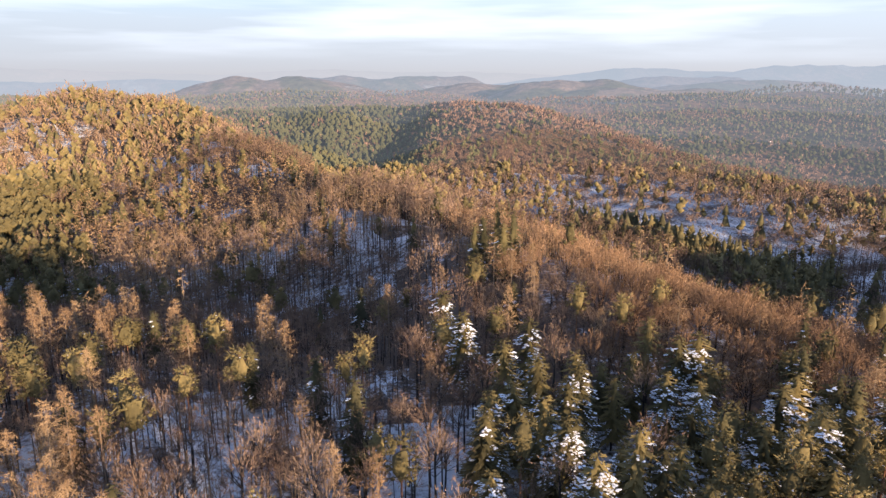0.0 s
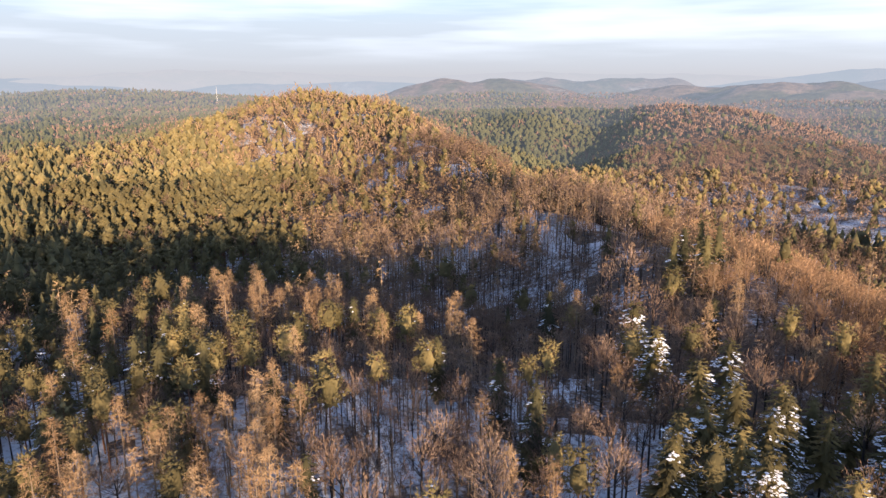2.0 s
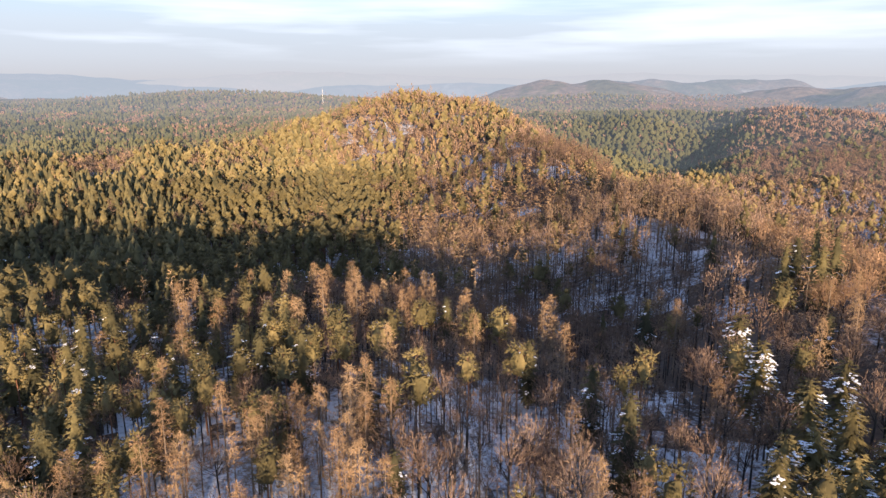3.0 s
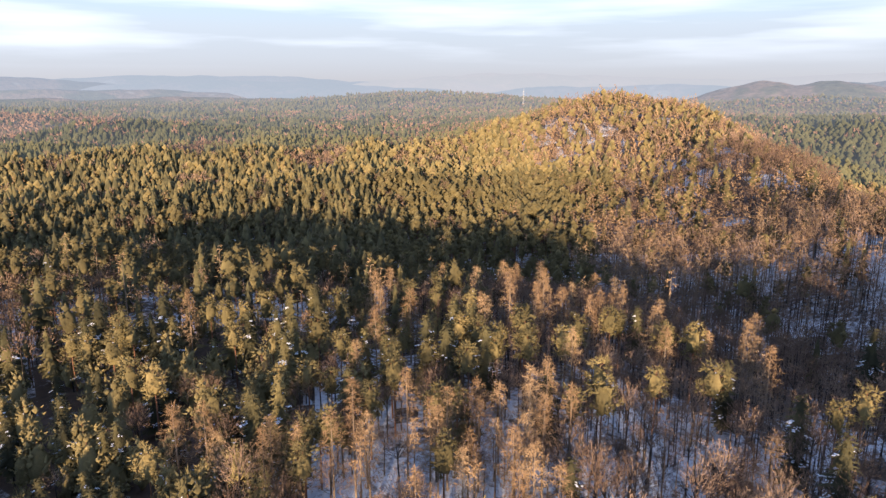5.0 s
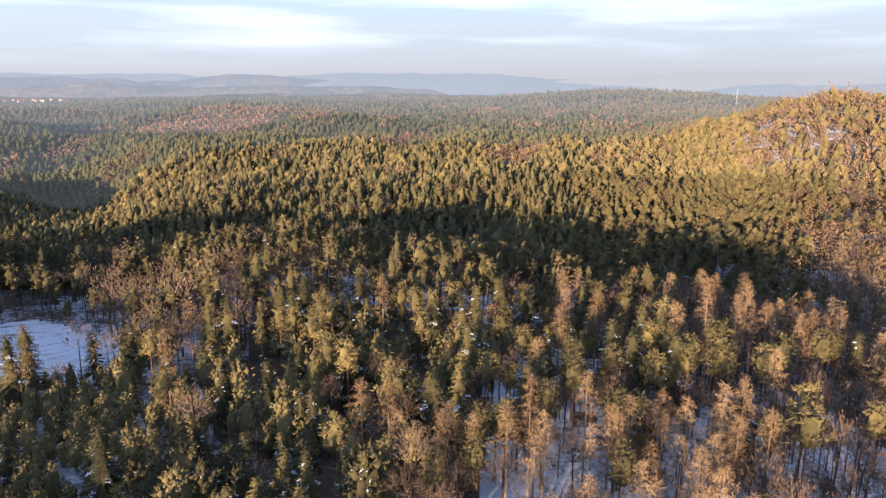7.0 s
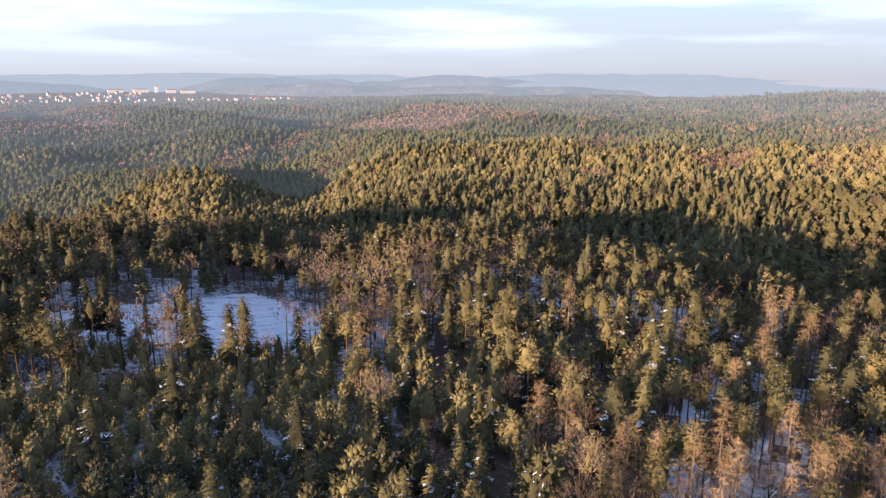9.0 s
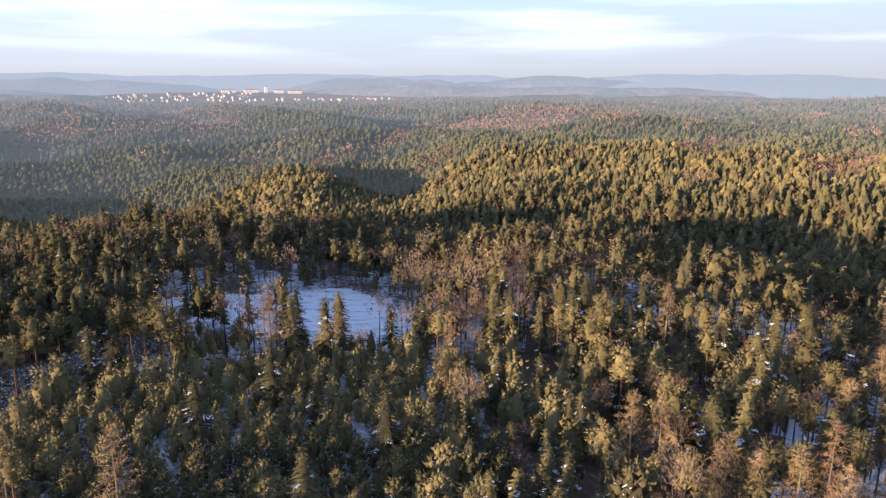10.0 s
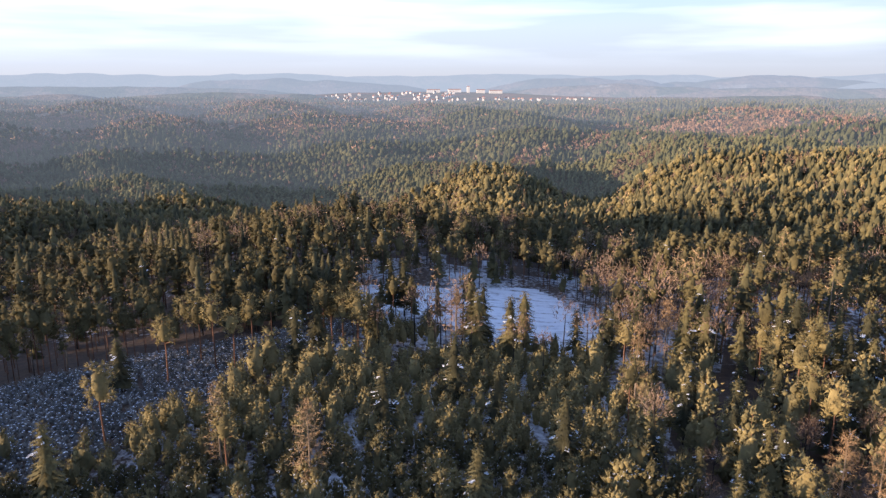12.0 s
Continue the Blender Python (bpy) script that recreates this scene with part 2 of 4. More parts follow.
def height(x, y):
    x, y = np.asarray(x, float), np.asarray(y, float)
    z = np.full(x.shape, BASE)
    for cx, cy, turn, l, w, up in NEAR_HILLS + OUTER_HILLS:
        c, s = math.cos(radians(turn)), math.sin(radians(turn))
        dx, dy = x - cx, y - cy
        z = z + up * np.exp(-((c * dx + s * dy) / l) ** 2 - ((c * dy - s * dx) / w) ** 2)
    d = np.hypot(x, y)
    head = np.degrees(np.arctan2(-x, y))
    west = np.clip((head - 50) / 20, 0, 1) * np.clip((d - 450) / 350, 0, 1) * np.clip((2700 - d) / 900, 0, 1)
    along, across = -0.545 * x + 0.839 * y, 0.839 * x + 0.545 * y
    bend = 60 * wave(across, along, 500, 8)
    swell = np.sin((along + bend) / 330 * 6.283) + 0.6 * np.sin((along * 0.9 + 0.45 * across - bend) / 540 * 6.283)
    grow = np.clip(d / 900, 0.2, 0.8)
    return z + grow * wave(x, y, 360, 5) * 1.9 + west * 11.0 * swell + grow * wave(x, y, 90, 6)


def polar(heading, d):
    return -d * math.sin(radians(heading)), d * math.cos(radians(heading))


def mesh_from(name, verts, tris, mats, index=None, smooth=False, normals=None):
    me = bpy.data.meshes.new(name)
    verts, tris = np.asarray(verts, np.float32), np.asarray(tris, np.int32)
    me.vertices.add(len(verts))
    me.vertices.foreach_set("co", verts.ravel())
    me.loops.add(tris.size)
    me.loops.foreach_set("vertex_index", tris.ravel())
    me.polygons.add(len(tris))
    me.polygons.foreach_set("loop_start", np.arange(0, tris.size, 3, dtype=np.int32))
    me.polygons.foreach_set("loop_total", np.full(len(tris), 3, np.int32))
    for m in mats:
        me.materials.append(m)
    if index is not None:
        me.polygons.foreach_set("material_index", np.asarray(index, np.int32))
    me.polygons.foreach_set("use_smooth", np.full(len(tris), smooth))
    if normals is not None:
        way = me.attributes.new("custom_normal", "FLOAT_VECTOR", "POINT")
        way.data.foreach_set("vector", np.asarray(normals, np.float32).ravel())
    me.update(calc_edges=True)
    return me


def inside(x, y, corners):
    """Which points lie in a polygon given by heading and distance."""
    pts = [polar(a, d) for a, d in corners]
    hit = np.zeros(x.shape, bool)
    for (x0, y0), (x1, y1) in zip(pts, pts[1:] + pts[:1]):
        cross = ((y0 > y) != (y1 > y)) & (x < (x1 - x0) * (y - y0) / (y1 - y0 + 1e-9) + x0)
        hit ^= cross
    return hit


FIELD = [(102.5, 290), (102, 306), (94, 318), (87, 330), (84.5, 308), (83, 290), (81, 265), (81.5, 240), (86, 238), (91, 252), (96, 274)]
SCRUB = [(134, 155), (124, 163), (117, 182), (110, 208), (104, 238), (101, 258), (104, 262), (110, 251), (118, 243), (126, 236), (135, 230)]
GLADE = [(-9, 840), (-13, 810), (-19, 775), (-24, 740), (-27.5, 690), (-24, 640), (-18, 680), (-13, 735)]


def build_ground():
    """One sheet, fine near the eye, out to the horizon."""
    radii = np.concatenate([[0.5], 8 * (4800 / 8) ** (np.arange(0, 124) / 123)])
    turns = np.radians(np.arange(0, 360, 1.0))
    r, a = np.meshgrid(radii, turns, indexing="ij")
    x, y = -r * np.sin(a), r * np.cos(a)
    v = np.stack([x, y, height(x, y)], -1).reshape(-1, 3)
    n, k = len(turns), len(radii)
    i, j = np.meshgrid(np.arange(k - 1), np.arange(n), indexing="ij")
    p, q = i * n + j, i * n + (j + 1) % n
    t = np.concatenate([np.stack([p, q, q + n], -1).reshape(-1, 3), np.stack([p, q + n, p + n], -1).reshape(-1, 3)])
    ring = radii[np.concatenate([i.ravel(), i.ravel()])]
    side = np.degrees(turns)[np.concatenate([j.ravel(), j.ravel()])]
    mid = v[t].mean(1)
    mx, my = mid[:, 0], mid[:, 1]
    stray = wave(mx, my, 45, 71)
    wide, away = ring * (1 + 0.07 * stray), (side + 3.0 * wave(mx, my, 60, 72)) % 360
    patchy = wave(mx, my, 55, 73) > 0.15
    zone = ((wide > 330) | ((away > 52) & (away < 140) & (wide > 60)) | ((away > 3) & (away < 52) & (wide > 245))).astype(int) + (wide > 700)
    east = (away < 4) | (away > 318)
    zone[east & (wide > 165) & (wide < 700)] = 2
    zone[((away < 6) | (away > 318)) & (wide > 370)] = 1
    zone[east & (away > 300) & (wide > 165) & (wide < 370)] = 2
    zone[(away < 5) & (wide > 165) & (wide < 320)] = 2
    zone[(away < 6) & (wide < 165)] = 0
    zone[inside(mx, my, GLADE)] = 1
    # leaf floor darkens the hollow in place of deeper shade
    zone[(away > 46) & (away < 140) & (wide > 360) & (wide < 660)] = 2
    # thin snow under the far pines lifts their dark gaps as haze would
    zone[(away > 46) & (away < 140) & (wide > 660)] = 1
    # leaf floor again, to blacken the gaps between the bushy pines like shade
    zone[(away > 50) & (away < 72) & (wide > 120) & (wide < 262)] = 2
    zone[(away > 3) & (away < 46) & (wide > 260) & (wide < 1000)] = 1
    zone[(away > 3) & (away < 46) & (wide > 450) & (wide < 1000)] = 2
    zone[(away > 12) & (away < 40) & (wide > 520) & (wide < 900) & patchy] = 1
    edge = wide + 26 * wave(mx, my, 30, 74) + 14 * wave(mx, my, 13, 75)
    zone[(away > 3) & (away < 45) & (edge > 160) & (wide < 300)] = 1
    zone[(away > 3) & (away < 45) & (edge > 188) & (wide < 300)] = 2
    zone[(away < 14) & (wide > 640)] = 2
    # leaf floor stands in for shade under the pine stand; felled strip too
    zone[((away > 103) & (away < 140) & (wide > 228) & (wide < 365)) | inside(mx, my, SCRUB)] = 2
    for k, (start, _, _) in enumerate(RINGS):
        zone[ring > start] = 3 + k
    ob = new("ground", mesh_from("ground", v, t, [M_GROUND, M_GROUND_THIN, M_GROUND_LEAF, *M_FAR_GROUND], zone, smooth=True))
    tagged(ob, "rolling wooded ground under thin patchy snow", "ground", kind="structure")


build_ground()


def build_ranges():
    """Hazy ranges on the horizon, each a long uneven hill."""
    for k, (head, d, turn, l, w, top, hue) in enumerate(RANGES):
        cx, cy = polar(head, d)
        u, v = np.meshgrid(np.linspace(-1.9, 1.9, 90), np.linspace(-2.0, 2.0, 12), indexing="ij")
        c, q = math.cos(radians(turn)), math.sin(radians(turn))
        x, y = cx + c * u * l - q * v * w, cy + q * u * l + c * v * w
        rough = 1 + 0.10 * wave(u * l, v * w, 0.9 * l, 40 + k) + 0.05 * wave(x, y, 260, 60 + k) + 0.02 * wave(x, y, 70, 90 + k)
        z = (top + 12) * np.exp(-(u * u) ** 1.7 / 2.2 - v * v) * rough - 12
        n, m = u.shape
        i, j = np.meshgrid(np.arange(n - 1), np.arange(m - 1), indexing="ij")
        p = (i * m + j).ravel()
        t = np.concatenate([np.stack([p, p + m, p + m + 1], -1), np.stack([p, p + m + 1, p + 1], -1)])
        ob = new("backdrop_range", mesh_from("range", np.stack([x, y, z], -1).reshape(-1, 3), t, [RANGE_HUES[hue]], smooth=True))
        tagged(ob, "hazy wooded range of hills on the horizon", "hills", kind="structure")


build_ranges()


# ---- trees ----
class Shape:
    """Collects the triangles of one part, with the way each corner faces."""

    def __init__(self, seed):
        self.v, self.n, self.t, self.r = [], [], [], random.Random(seed)

    def shake(self, s):
        g = self.r.gauss
        return Vector((g(0, s), g(0, s), g(0, s)))

    def tri(self, a, b, c, out):
        flat = (b - a).cross(c - a)
        if flat.length < 1e-9:
            return
        flat.normalize()
        if flat.dot(out) < 0:
            b, c, flat = c, b, -flat
        n = tuple((flat * 0.45 + out * 0.75).normalized())
        k = len(self.v)
        self.v += [tuple(a), tuple(b), tuple(c)]
        self.n += [n, n, n]
        self.t.append((k, k + 1, k + 2))

    def blade(self, a, b, w, out):
        """A twig or needle brush from a to its tip b that spreads across the way out."""
        side = (b - a).cross(out + self.shake(0.45))
        if side.length < 1e-6:
            return
        side = side.normalized() * (w / 2)
        m = a.lerp(b, 0.3)
        self.tri(m - side, m + side, b, out)

    def frond(self, root, mid, tip, w, out):
        """A drooping bough: two halves that fall away from a middle line."""
        side = (tip - root).cross(Vector((0, 0, 1)))
        side = side.normalized() * w if side.length > 1e-6 else Vector((w, 0, 0))
        drop = Vector((0, 0, -0.35 * w))
        for s in (-1, 1):
            edge = mid + side * s * self.r.uniform(0.7, 1.2) + drop
            self.tri(root, edge, mid, out)
            self.tri(mid, edge, tip, out)

    def tube(self, pts, radii, n=5):
        k = len(self.v)
        for p, r in zip(pts, radii):
            for i in range(n):
                a = 6.2832 * i / n
                c, s = math.cos(a), math.sin(a)
                self.v.append((p[0] + r * c, p[1] + r * s, p[2]))
                self.n.append((c, s, 0.0))
        for s in range(len(pts) - 1):
            for i in range(n):
                a, b = k + s * n + i, k + s * n + (i + 1) % n
                self.t += [(a, b, b + n), (a, b + n, a + n)]

    def clump(self, c, rx, rz, rough=0.3):
        """A ragged rounded mass of needles or twigs."""
        k, r = len(self.v), self.r
        spin = Euler((r.uniform(0, 6), r.uniform(0, 6), r.uniform(0, 6))).to_matrix()
        for p in BALL_V:
            p = spin @ p
            q = 1 + r.uniform(-rough, rough)
            self.v.append((c[0] + p.x * rx * q, c[1] + p.y * rx * q, c[2] + p.z * rz * q))
            self.n.append(tuple(Vector((p.x / rx, p.y / rx, p.z / rz)).normalized()))
        self.t += [(a + k, b + k, d + k) for a, b, d in BALL_F]

    def knob(self, c, rx, rz):
        """A small eight-sided mass."""
        k, r = len(self.v), self.r
        turn = r.uniform(0, 1.57)
        c4 = [(math.cos(turn + 1.5708 * i), math.sin(turn + 1.5708 * i), r.uniform(-0.3, 0.3)) for i in range(4)]
        for p in ((0, 0, 1.0), *c4, (0, 0, -1.0)):
            q = r.uniform(0.75, 1.25)
            self.v.append((c[0] + p[0] * rx * q, c[1] + p[1] * rx * q, c[2] + p[2] * rz * q))
            self.n.append(tuple(Vector(p).normalized()))
        for i in range(4):
            a, b = k + 1 + i, k + 1 + (i + 1) % 4
            self.t += [(k, a, b), (k + 5, b, a)]

    def skirt(self, z0, z1, wide, sides=7, jag=0.3):
        """One tier of a cone with a ragged hem."""
        k, r = len(self.v), self.r
        self.v.append((0, 0, z1))
        self.n.append((0, 0, 1))
        turn = r.uniform(0, 6)
        for i in range(sides):
            a, q = turn + 6.2832 * i / sides + r.uniform(-0.2, 0.2), wide * (1 + r.uniform(-jag, jag))
            self.v.append((math.cos(a) * q, math.sin(a) * q, z0 + r.uniform(-0.12, 0.12) * (z1 - z0)))
            self.n.append(tuple(Vector((math.cos(a), math.sin(a), 0.45)).normalized()))
        for i in range(sides):
            self.t.append((k, k + 1 + i, k + 1 + (i + 1) % sides))


def _ball():
    """The corners and faces of a twenty-sided ball."""
    bm = bmesh.new()
    bmesh.ops.create_icosphere(bm, subdivisions=1, radius=1.0)
    v = [x.co.copy() for x in bm.verts]
    f = [tuple(c.index for c in face.verts) for face in bm.faces]
    bm.free()
    return v, f


BALL_V, BALL_F = _ball()


def around(a, z=0.0):
    return Vector((math.cos(a), math.sin(a), z))


def beech(seed, detail, broad=False):
    """Bare broad-crowned tree: forked trunk, limbs that rise like a vase and a fan of fine twigs."""
    r = random.Random(seed)
    trunk, crown = Shape(seed), Shape(seed + 1)
    h = r.uniform(20.5, 25)
    fork = h * r.uniform(0.56, 0.66)
    wide, tall = r.uniform(4.2, 5.6), h - fork
    if broad:
        h = r.uniform(16.5, 20)
        fork = h * r.uniform(0.46, 0.54)
        wide, tall = r.uniform(5.0, 6.4), h - fork
    lean = Vector((r.uniform(-0.6, 0.6), r.uniform(-0.6, 0.6), 0))
    top = Vector((lean.x, lean.y, fork))

    def tip_at(i, n):
        """The end of limb i of n on the dome, and its way out."""
        up = 1 - 1.02 * (i + 0.5) / n
        side = math.sqrt(max(0.0, 1 - up * up))
        d = around(i * 2.4 + r.uniform(-0.4, 0.4)) * side
        k = r.uniform(0.82, 1.06)
        tip = top + Vector((d.x * wide * k, d.y * wide * k, (0.22 + 0.78 * up) * tall * k))
        return tip, Vector((d.x, d.y, up * 0.4 + 0.1)).normalized()

    if detail == 0:
        trunk.tube([(0, 0, -1.2), lean * 0.4 + Vector((0, 0, fork * 0.5)), top, top + Vector((lean.x, lean.y, tall * 0.4))], [0.34, 0.26, 0.2, 0.09], 5)
        n = 54 if broad else 38
        for i in range(n):
            tip, out = tip_at(i, n)
            if i % 5 == 1:
                start = top + Vector((0, 0, r.uniform(-2.0, 1.0)))
                mid = start.lerp(tip, 0.5) - Vector((0, 0, 0.3))
                trunk.tube([start, mid, start.lerp(tip, 0.9)], [0.12, 0.07, 0.025], 3)
            root = top.lerp(tip, r.uniform(0.1, 0.35))
            crown.blade(root, tip, 0.11, out)
            d = (tip - root).normalized()
            for _ in range(22 if broad else 16):
                f = r.uniform(0.3, 1.0) ** (0.6 if broad else 1)
                q = root.lerp(tip, f) + crown.shake(0.12 + 0.3 * f)
                e = (d * 0.9 + Vector((0, 0, 0.2)) + crown.shake(0.4)).normalized()
                crown.blade(q - e * 0.35, q + e * r.uniform(0.4, 0.75 if broad else 1.2), 0.13 if broad else 0.11, out)
    elif detail in (1, 2):
        trunk.tube([(0, 0, -1.2), top + Vector((0, 0, tall * 0.3))], [0.34, 0.12], 3)
        n, m, w, ln = ((34, 7, 0.26, 0.9) if broad else (26, 5, 0.28, 1.2)) if detail == 1 else (22, 4, 0.36, 1.3)
        for i in range(n):
            tip, out = tip_at(i, n)
            root = top.lerp(tip, 0.3)
            d = (tip - root).normalized()
            for _ in range(m):
                q = root.lerp(tip, r.uniform(0.35, 0.95)) + crown.shake(0.4)
                e = (d + Vector((0, 0, 0.35)) + crown.shake(0.4)).normalized() * ln * r.uniform(0.7, 1.25)
                crown.blade(q - e * 0.7, q + e * 0.7, w, out)
    else:
        if detail == 4:
            for i in range(7):
                tip, out = tip_at(i, 7)
                crown.blade(top.lerp(tip, 0.2), top.lerp(tip, 1.1) + crown.shake(0.6), 3.2, out)
            return [("trunk", trunk, M_BARK), ("crown", crown, M_BEECH)]
        for i in range(30):
            tip, out = tip_at(i, 30)
            q = top.lerp(tip, r.uniform(0.45, 0.95))
            e = ((tip - top).normalized() + Vector((0, 0, 0.3)) + crown.shake(0.4)).normalized() * r.uniform(1.2, 2.0)
            crown.blade(q - e * 0.8, q + e * 0.8, 0.82, out)
    return [("trunk", trunk, M_BARK), ("crown", crown, M_BEECH)]


def broad_beech(seed, detail):
    """A lower beech with a wide dome of a crown."""
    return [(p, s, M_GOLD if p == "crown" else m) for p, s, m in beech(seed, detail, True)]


def larch(seed, detail):
    """Bare larch: straight pale trunk, level branches hung with tan twigs, open cone."""
    r = random.Random(seed)
    trunk, crown = Shape(seed), Shape(seed + 1)
    h = r.uniform(23, 27)
    if detail == 0:
        trunk.tube([(0, 0, -1.2), (r.uniform(-0.2, 0.2), r.uniform(-0.2, 0.2), h * 0.5), (0, 0, h * 0.97)], [0.28, 0.19, 0.03], 5)
    elif detail == 1:
        trunk.tube([(0, 0, -1.2), (0, 0, h * 0.9)], [0.28, 0.06], 3)
    low = h * r.uniform(0.2, 0.36)
    reach = r.uniform(3.8, 4.9)
    if detail >= 3:
        for i in range(14 if detail == 3 else 6):
            f = (i + 0.5) / (14 if detail == 3 else 6)
            out = around(i * 2.4)
            q = out * reach * 0.75 * (1 - f) ** 0.7 + Vector((0, 0, low + (h - low) * f))
            e = out * 0.5 + Vector((0, 0, 1)) + crown.shake(0.35)
            crown.blade(q - e * 1.5, q + e * 1.3, 1.2 if detail == 3 else 2.6, (out + Vector((0, 0, 0.2))).normalized())
        return [("trunk", trunk, M_PALEBARK), ("crown", crown, M_LARCH)]
    n, m, w, ln = ((76, 16, 0.1, 1.2), (26, 4, 0.27, 1.3), (16, 2, 0.6, 1.7))[detail]
    for i in range(n):
        f = (i + r.random()) / n
        z = low + (h - low) * f
        span = (reach * (1 - f) ** 0.58 * (0.6 + 0.4 * min(1, f * 5)) + 0.25) * r.uniform(0.7, 1.2)
        out = around(i * 2.4 + r.uniform(-0.4, 0.4))
        root = Vector((0, 0, z))
        tip = root + out * span + Vector((0, 0, r.uniform(-0.25, 0.55)))
        face = (out + Vector((0, 0, 0.35))).normalized()
        crown.blade(root, tip, (0.08, 0.2, 0.5)[detail], face)
        for _ in range(m):
            q = root.lerp(tip, r.uniform(0.3, 1.0))
            e = out * r.uniform(-0.1, 0.6) + Vector((0, 0, r.uniform(-0.7, 0.45))) + crown.shake(0.4)
            crown.blade(q - e * 0.2, q + e.normalized() * ln * r.uniform(0.6, 1.2), w, face)
    return [("trunk", trunk, M_PALEBARK), ("crown", crown, M_LARCH)]


def spruce(seed, detail, snowy=1.0):
    """Dense cone of drooping boughs in tiers, many of them carrying snow."""
    r = random.Random(seed)
    trunk, crown, snow = Shape(seed), Shape(seed + 1), Shape(seed + 2)
    h = r.uniform(20, 26)
    low = h * r.uniform(0.12, 0.24)
    reach = r.uniform(5.2, 6.4) if snowy > 0.9 else r.uniform(4.3, 5.3)
    taper = 0.52 if snowy > 0.9 else 0.66
    load = (-0.5, 0.5, 1.1, 1.6, 0.2, -1.2)[seed // 7 % 6]
    if detail < 2:
        trunk.tube([(0, 0, -1.2), (0, 0, h * 0.96)], [0.34, 0.03], 5 if detail == 0 else 3)
    tiers = (6, 5, 4, 2, 1)[detail]
    inner = (0.3 if snowy > 0.9 else 0.5) if detail == 0 else 0.5 if detail == 1 else 0.8 if detail == 2 else 0.95
    for k in range(tiers):
        f = k / tiers
        z0 = low + (h - low) * f
        crown.skirt(z0, min(h * (0.99 if detail else 0.95), z0 + (h - low) * 1.9 / (tiers + 0.9)), reach * inner * (1 - f) ** taper + 0.2, 6 if detail else 7)
    if detail == 2:
        for i in range(14):
            f = (i + r.random()) / 14
            z, out = low + (h - low) * f, around(i * 2.4)
            ln = reach * (1 - f) ** taper * r.uniform(0.9, 1.25)
            crown.blade(Vector((0, 0, z + 0.8)), out * ln + Vector((0, 0, z - 0.3)), 1.2, (out + Vector((0, 0, 0.4))).normalized())
    count = (112, 30)[detail] if detail < 2 else 0
    for i in range(count):
        f = ((i + r.random()) / count) ** 1.12
        z = low + (h - low) * f * 0.98
        ln = (reach * (1 - f) ** taper + 0.35) * r.uniform(0.75, 1.18)
        a = i * 2.4 + r.uniform(-0.5, 0.5)
        out = around(a)
        root = Vector((0, 0, z + 0.12 * ln))
        mid = out * ln * 0.58 + Vector((0, 0, z + 0.02 * ln))
        tip = out * ln + Vector((0, 0, z - ln * r.uniform(0.12, 0.3) + 0.25))
        face = (out + Vector((0, 0, 0.45))).normalized()
        crown.frond(root, mid, tip, ln * r.uniform(0.12, 0.2) * (1 if detail == 0 else 2.2), face)
        side = Vector((-out.y, out.x, 0))
        for k in range(10 if detail == 0 else 1):
            q = root.lerp(tip, r.uniform(0.3, 1.0)) + side * r.uniform(-0.2, 0.2) * ln
            e = side * r.uniform(-0.8, 0.8) + out * 0.55 + Vector((0, 0, r.uniform(-0.75, 0.05)))
            crown.blade(q, q + e.normalized() * r.uniform(0.5, 1.1), 0.24 if detail == 0 else 0.6, face)
        drift = 3.2 * noise.noise(Vector((out.x * 1.3, out.y * 1.3, z * 0.28 + seed))) + r.gauss(0, 0.35)
        if detail < 2 and f < 0.86 and (drift > load if snowy > 0.9 else r.random() < 0.3 * snowy):
            for k in range(r.randint(4, 13) if detail == 0 else 1):
                p = mid.lerp(tip, r.uniform(-0.3, 1.0)) + side * r.uniform(-0.2, 0.2) * ln + Vector((0, 0, 0.1))
                e = (out * r.uniform(0.3, 1) + side * r.uniform(-0.9, 0.9)).normalized() * r.uniform(0.2, 0.5)
                snow.frond(p - e, p + Vector((0, 0, 0.1)), p + e - Vector((0, 0, 0.06)), r.uniform(0.13, 0.42) * (1 if detail == 0 else 2.0), Vector((out.x * 0.35, out.y * 0.35, 1)).normalized())
    parts = [("trunk", trunk, M_BARK), ("crown", crown, M_SPRUCE if snowy > 0.9 else M_FIR)]
    if snow.t:
        parts.append(("snow_cover", snow, M_SNOW))
    return parts


def green_spruce(seed, detail):
    return spruce(seed, detail, 0.25)


def brush(crown, c, out, size, count, w):
    """A cluster of needle brushes that stand out from one bough's end."""
    for _ in range(count):
        o = (out * 0.7 + Vector((0, 0, 0.45)) + crown.shake(0.6)).normalized()
        q = c + o * size * crown.r.uniform(0.15, 0.75)
        crown.blade(q, q + (o + crown.shake(0.25)) * size * crown.r.uniform(0.6, 1.0), w, (o * 0.6 + out * 0.5).normalized())


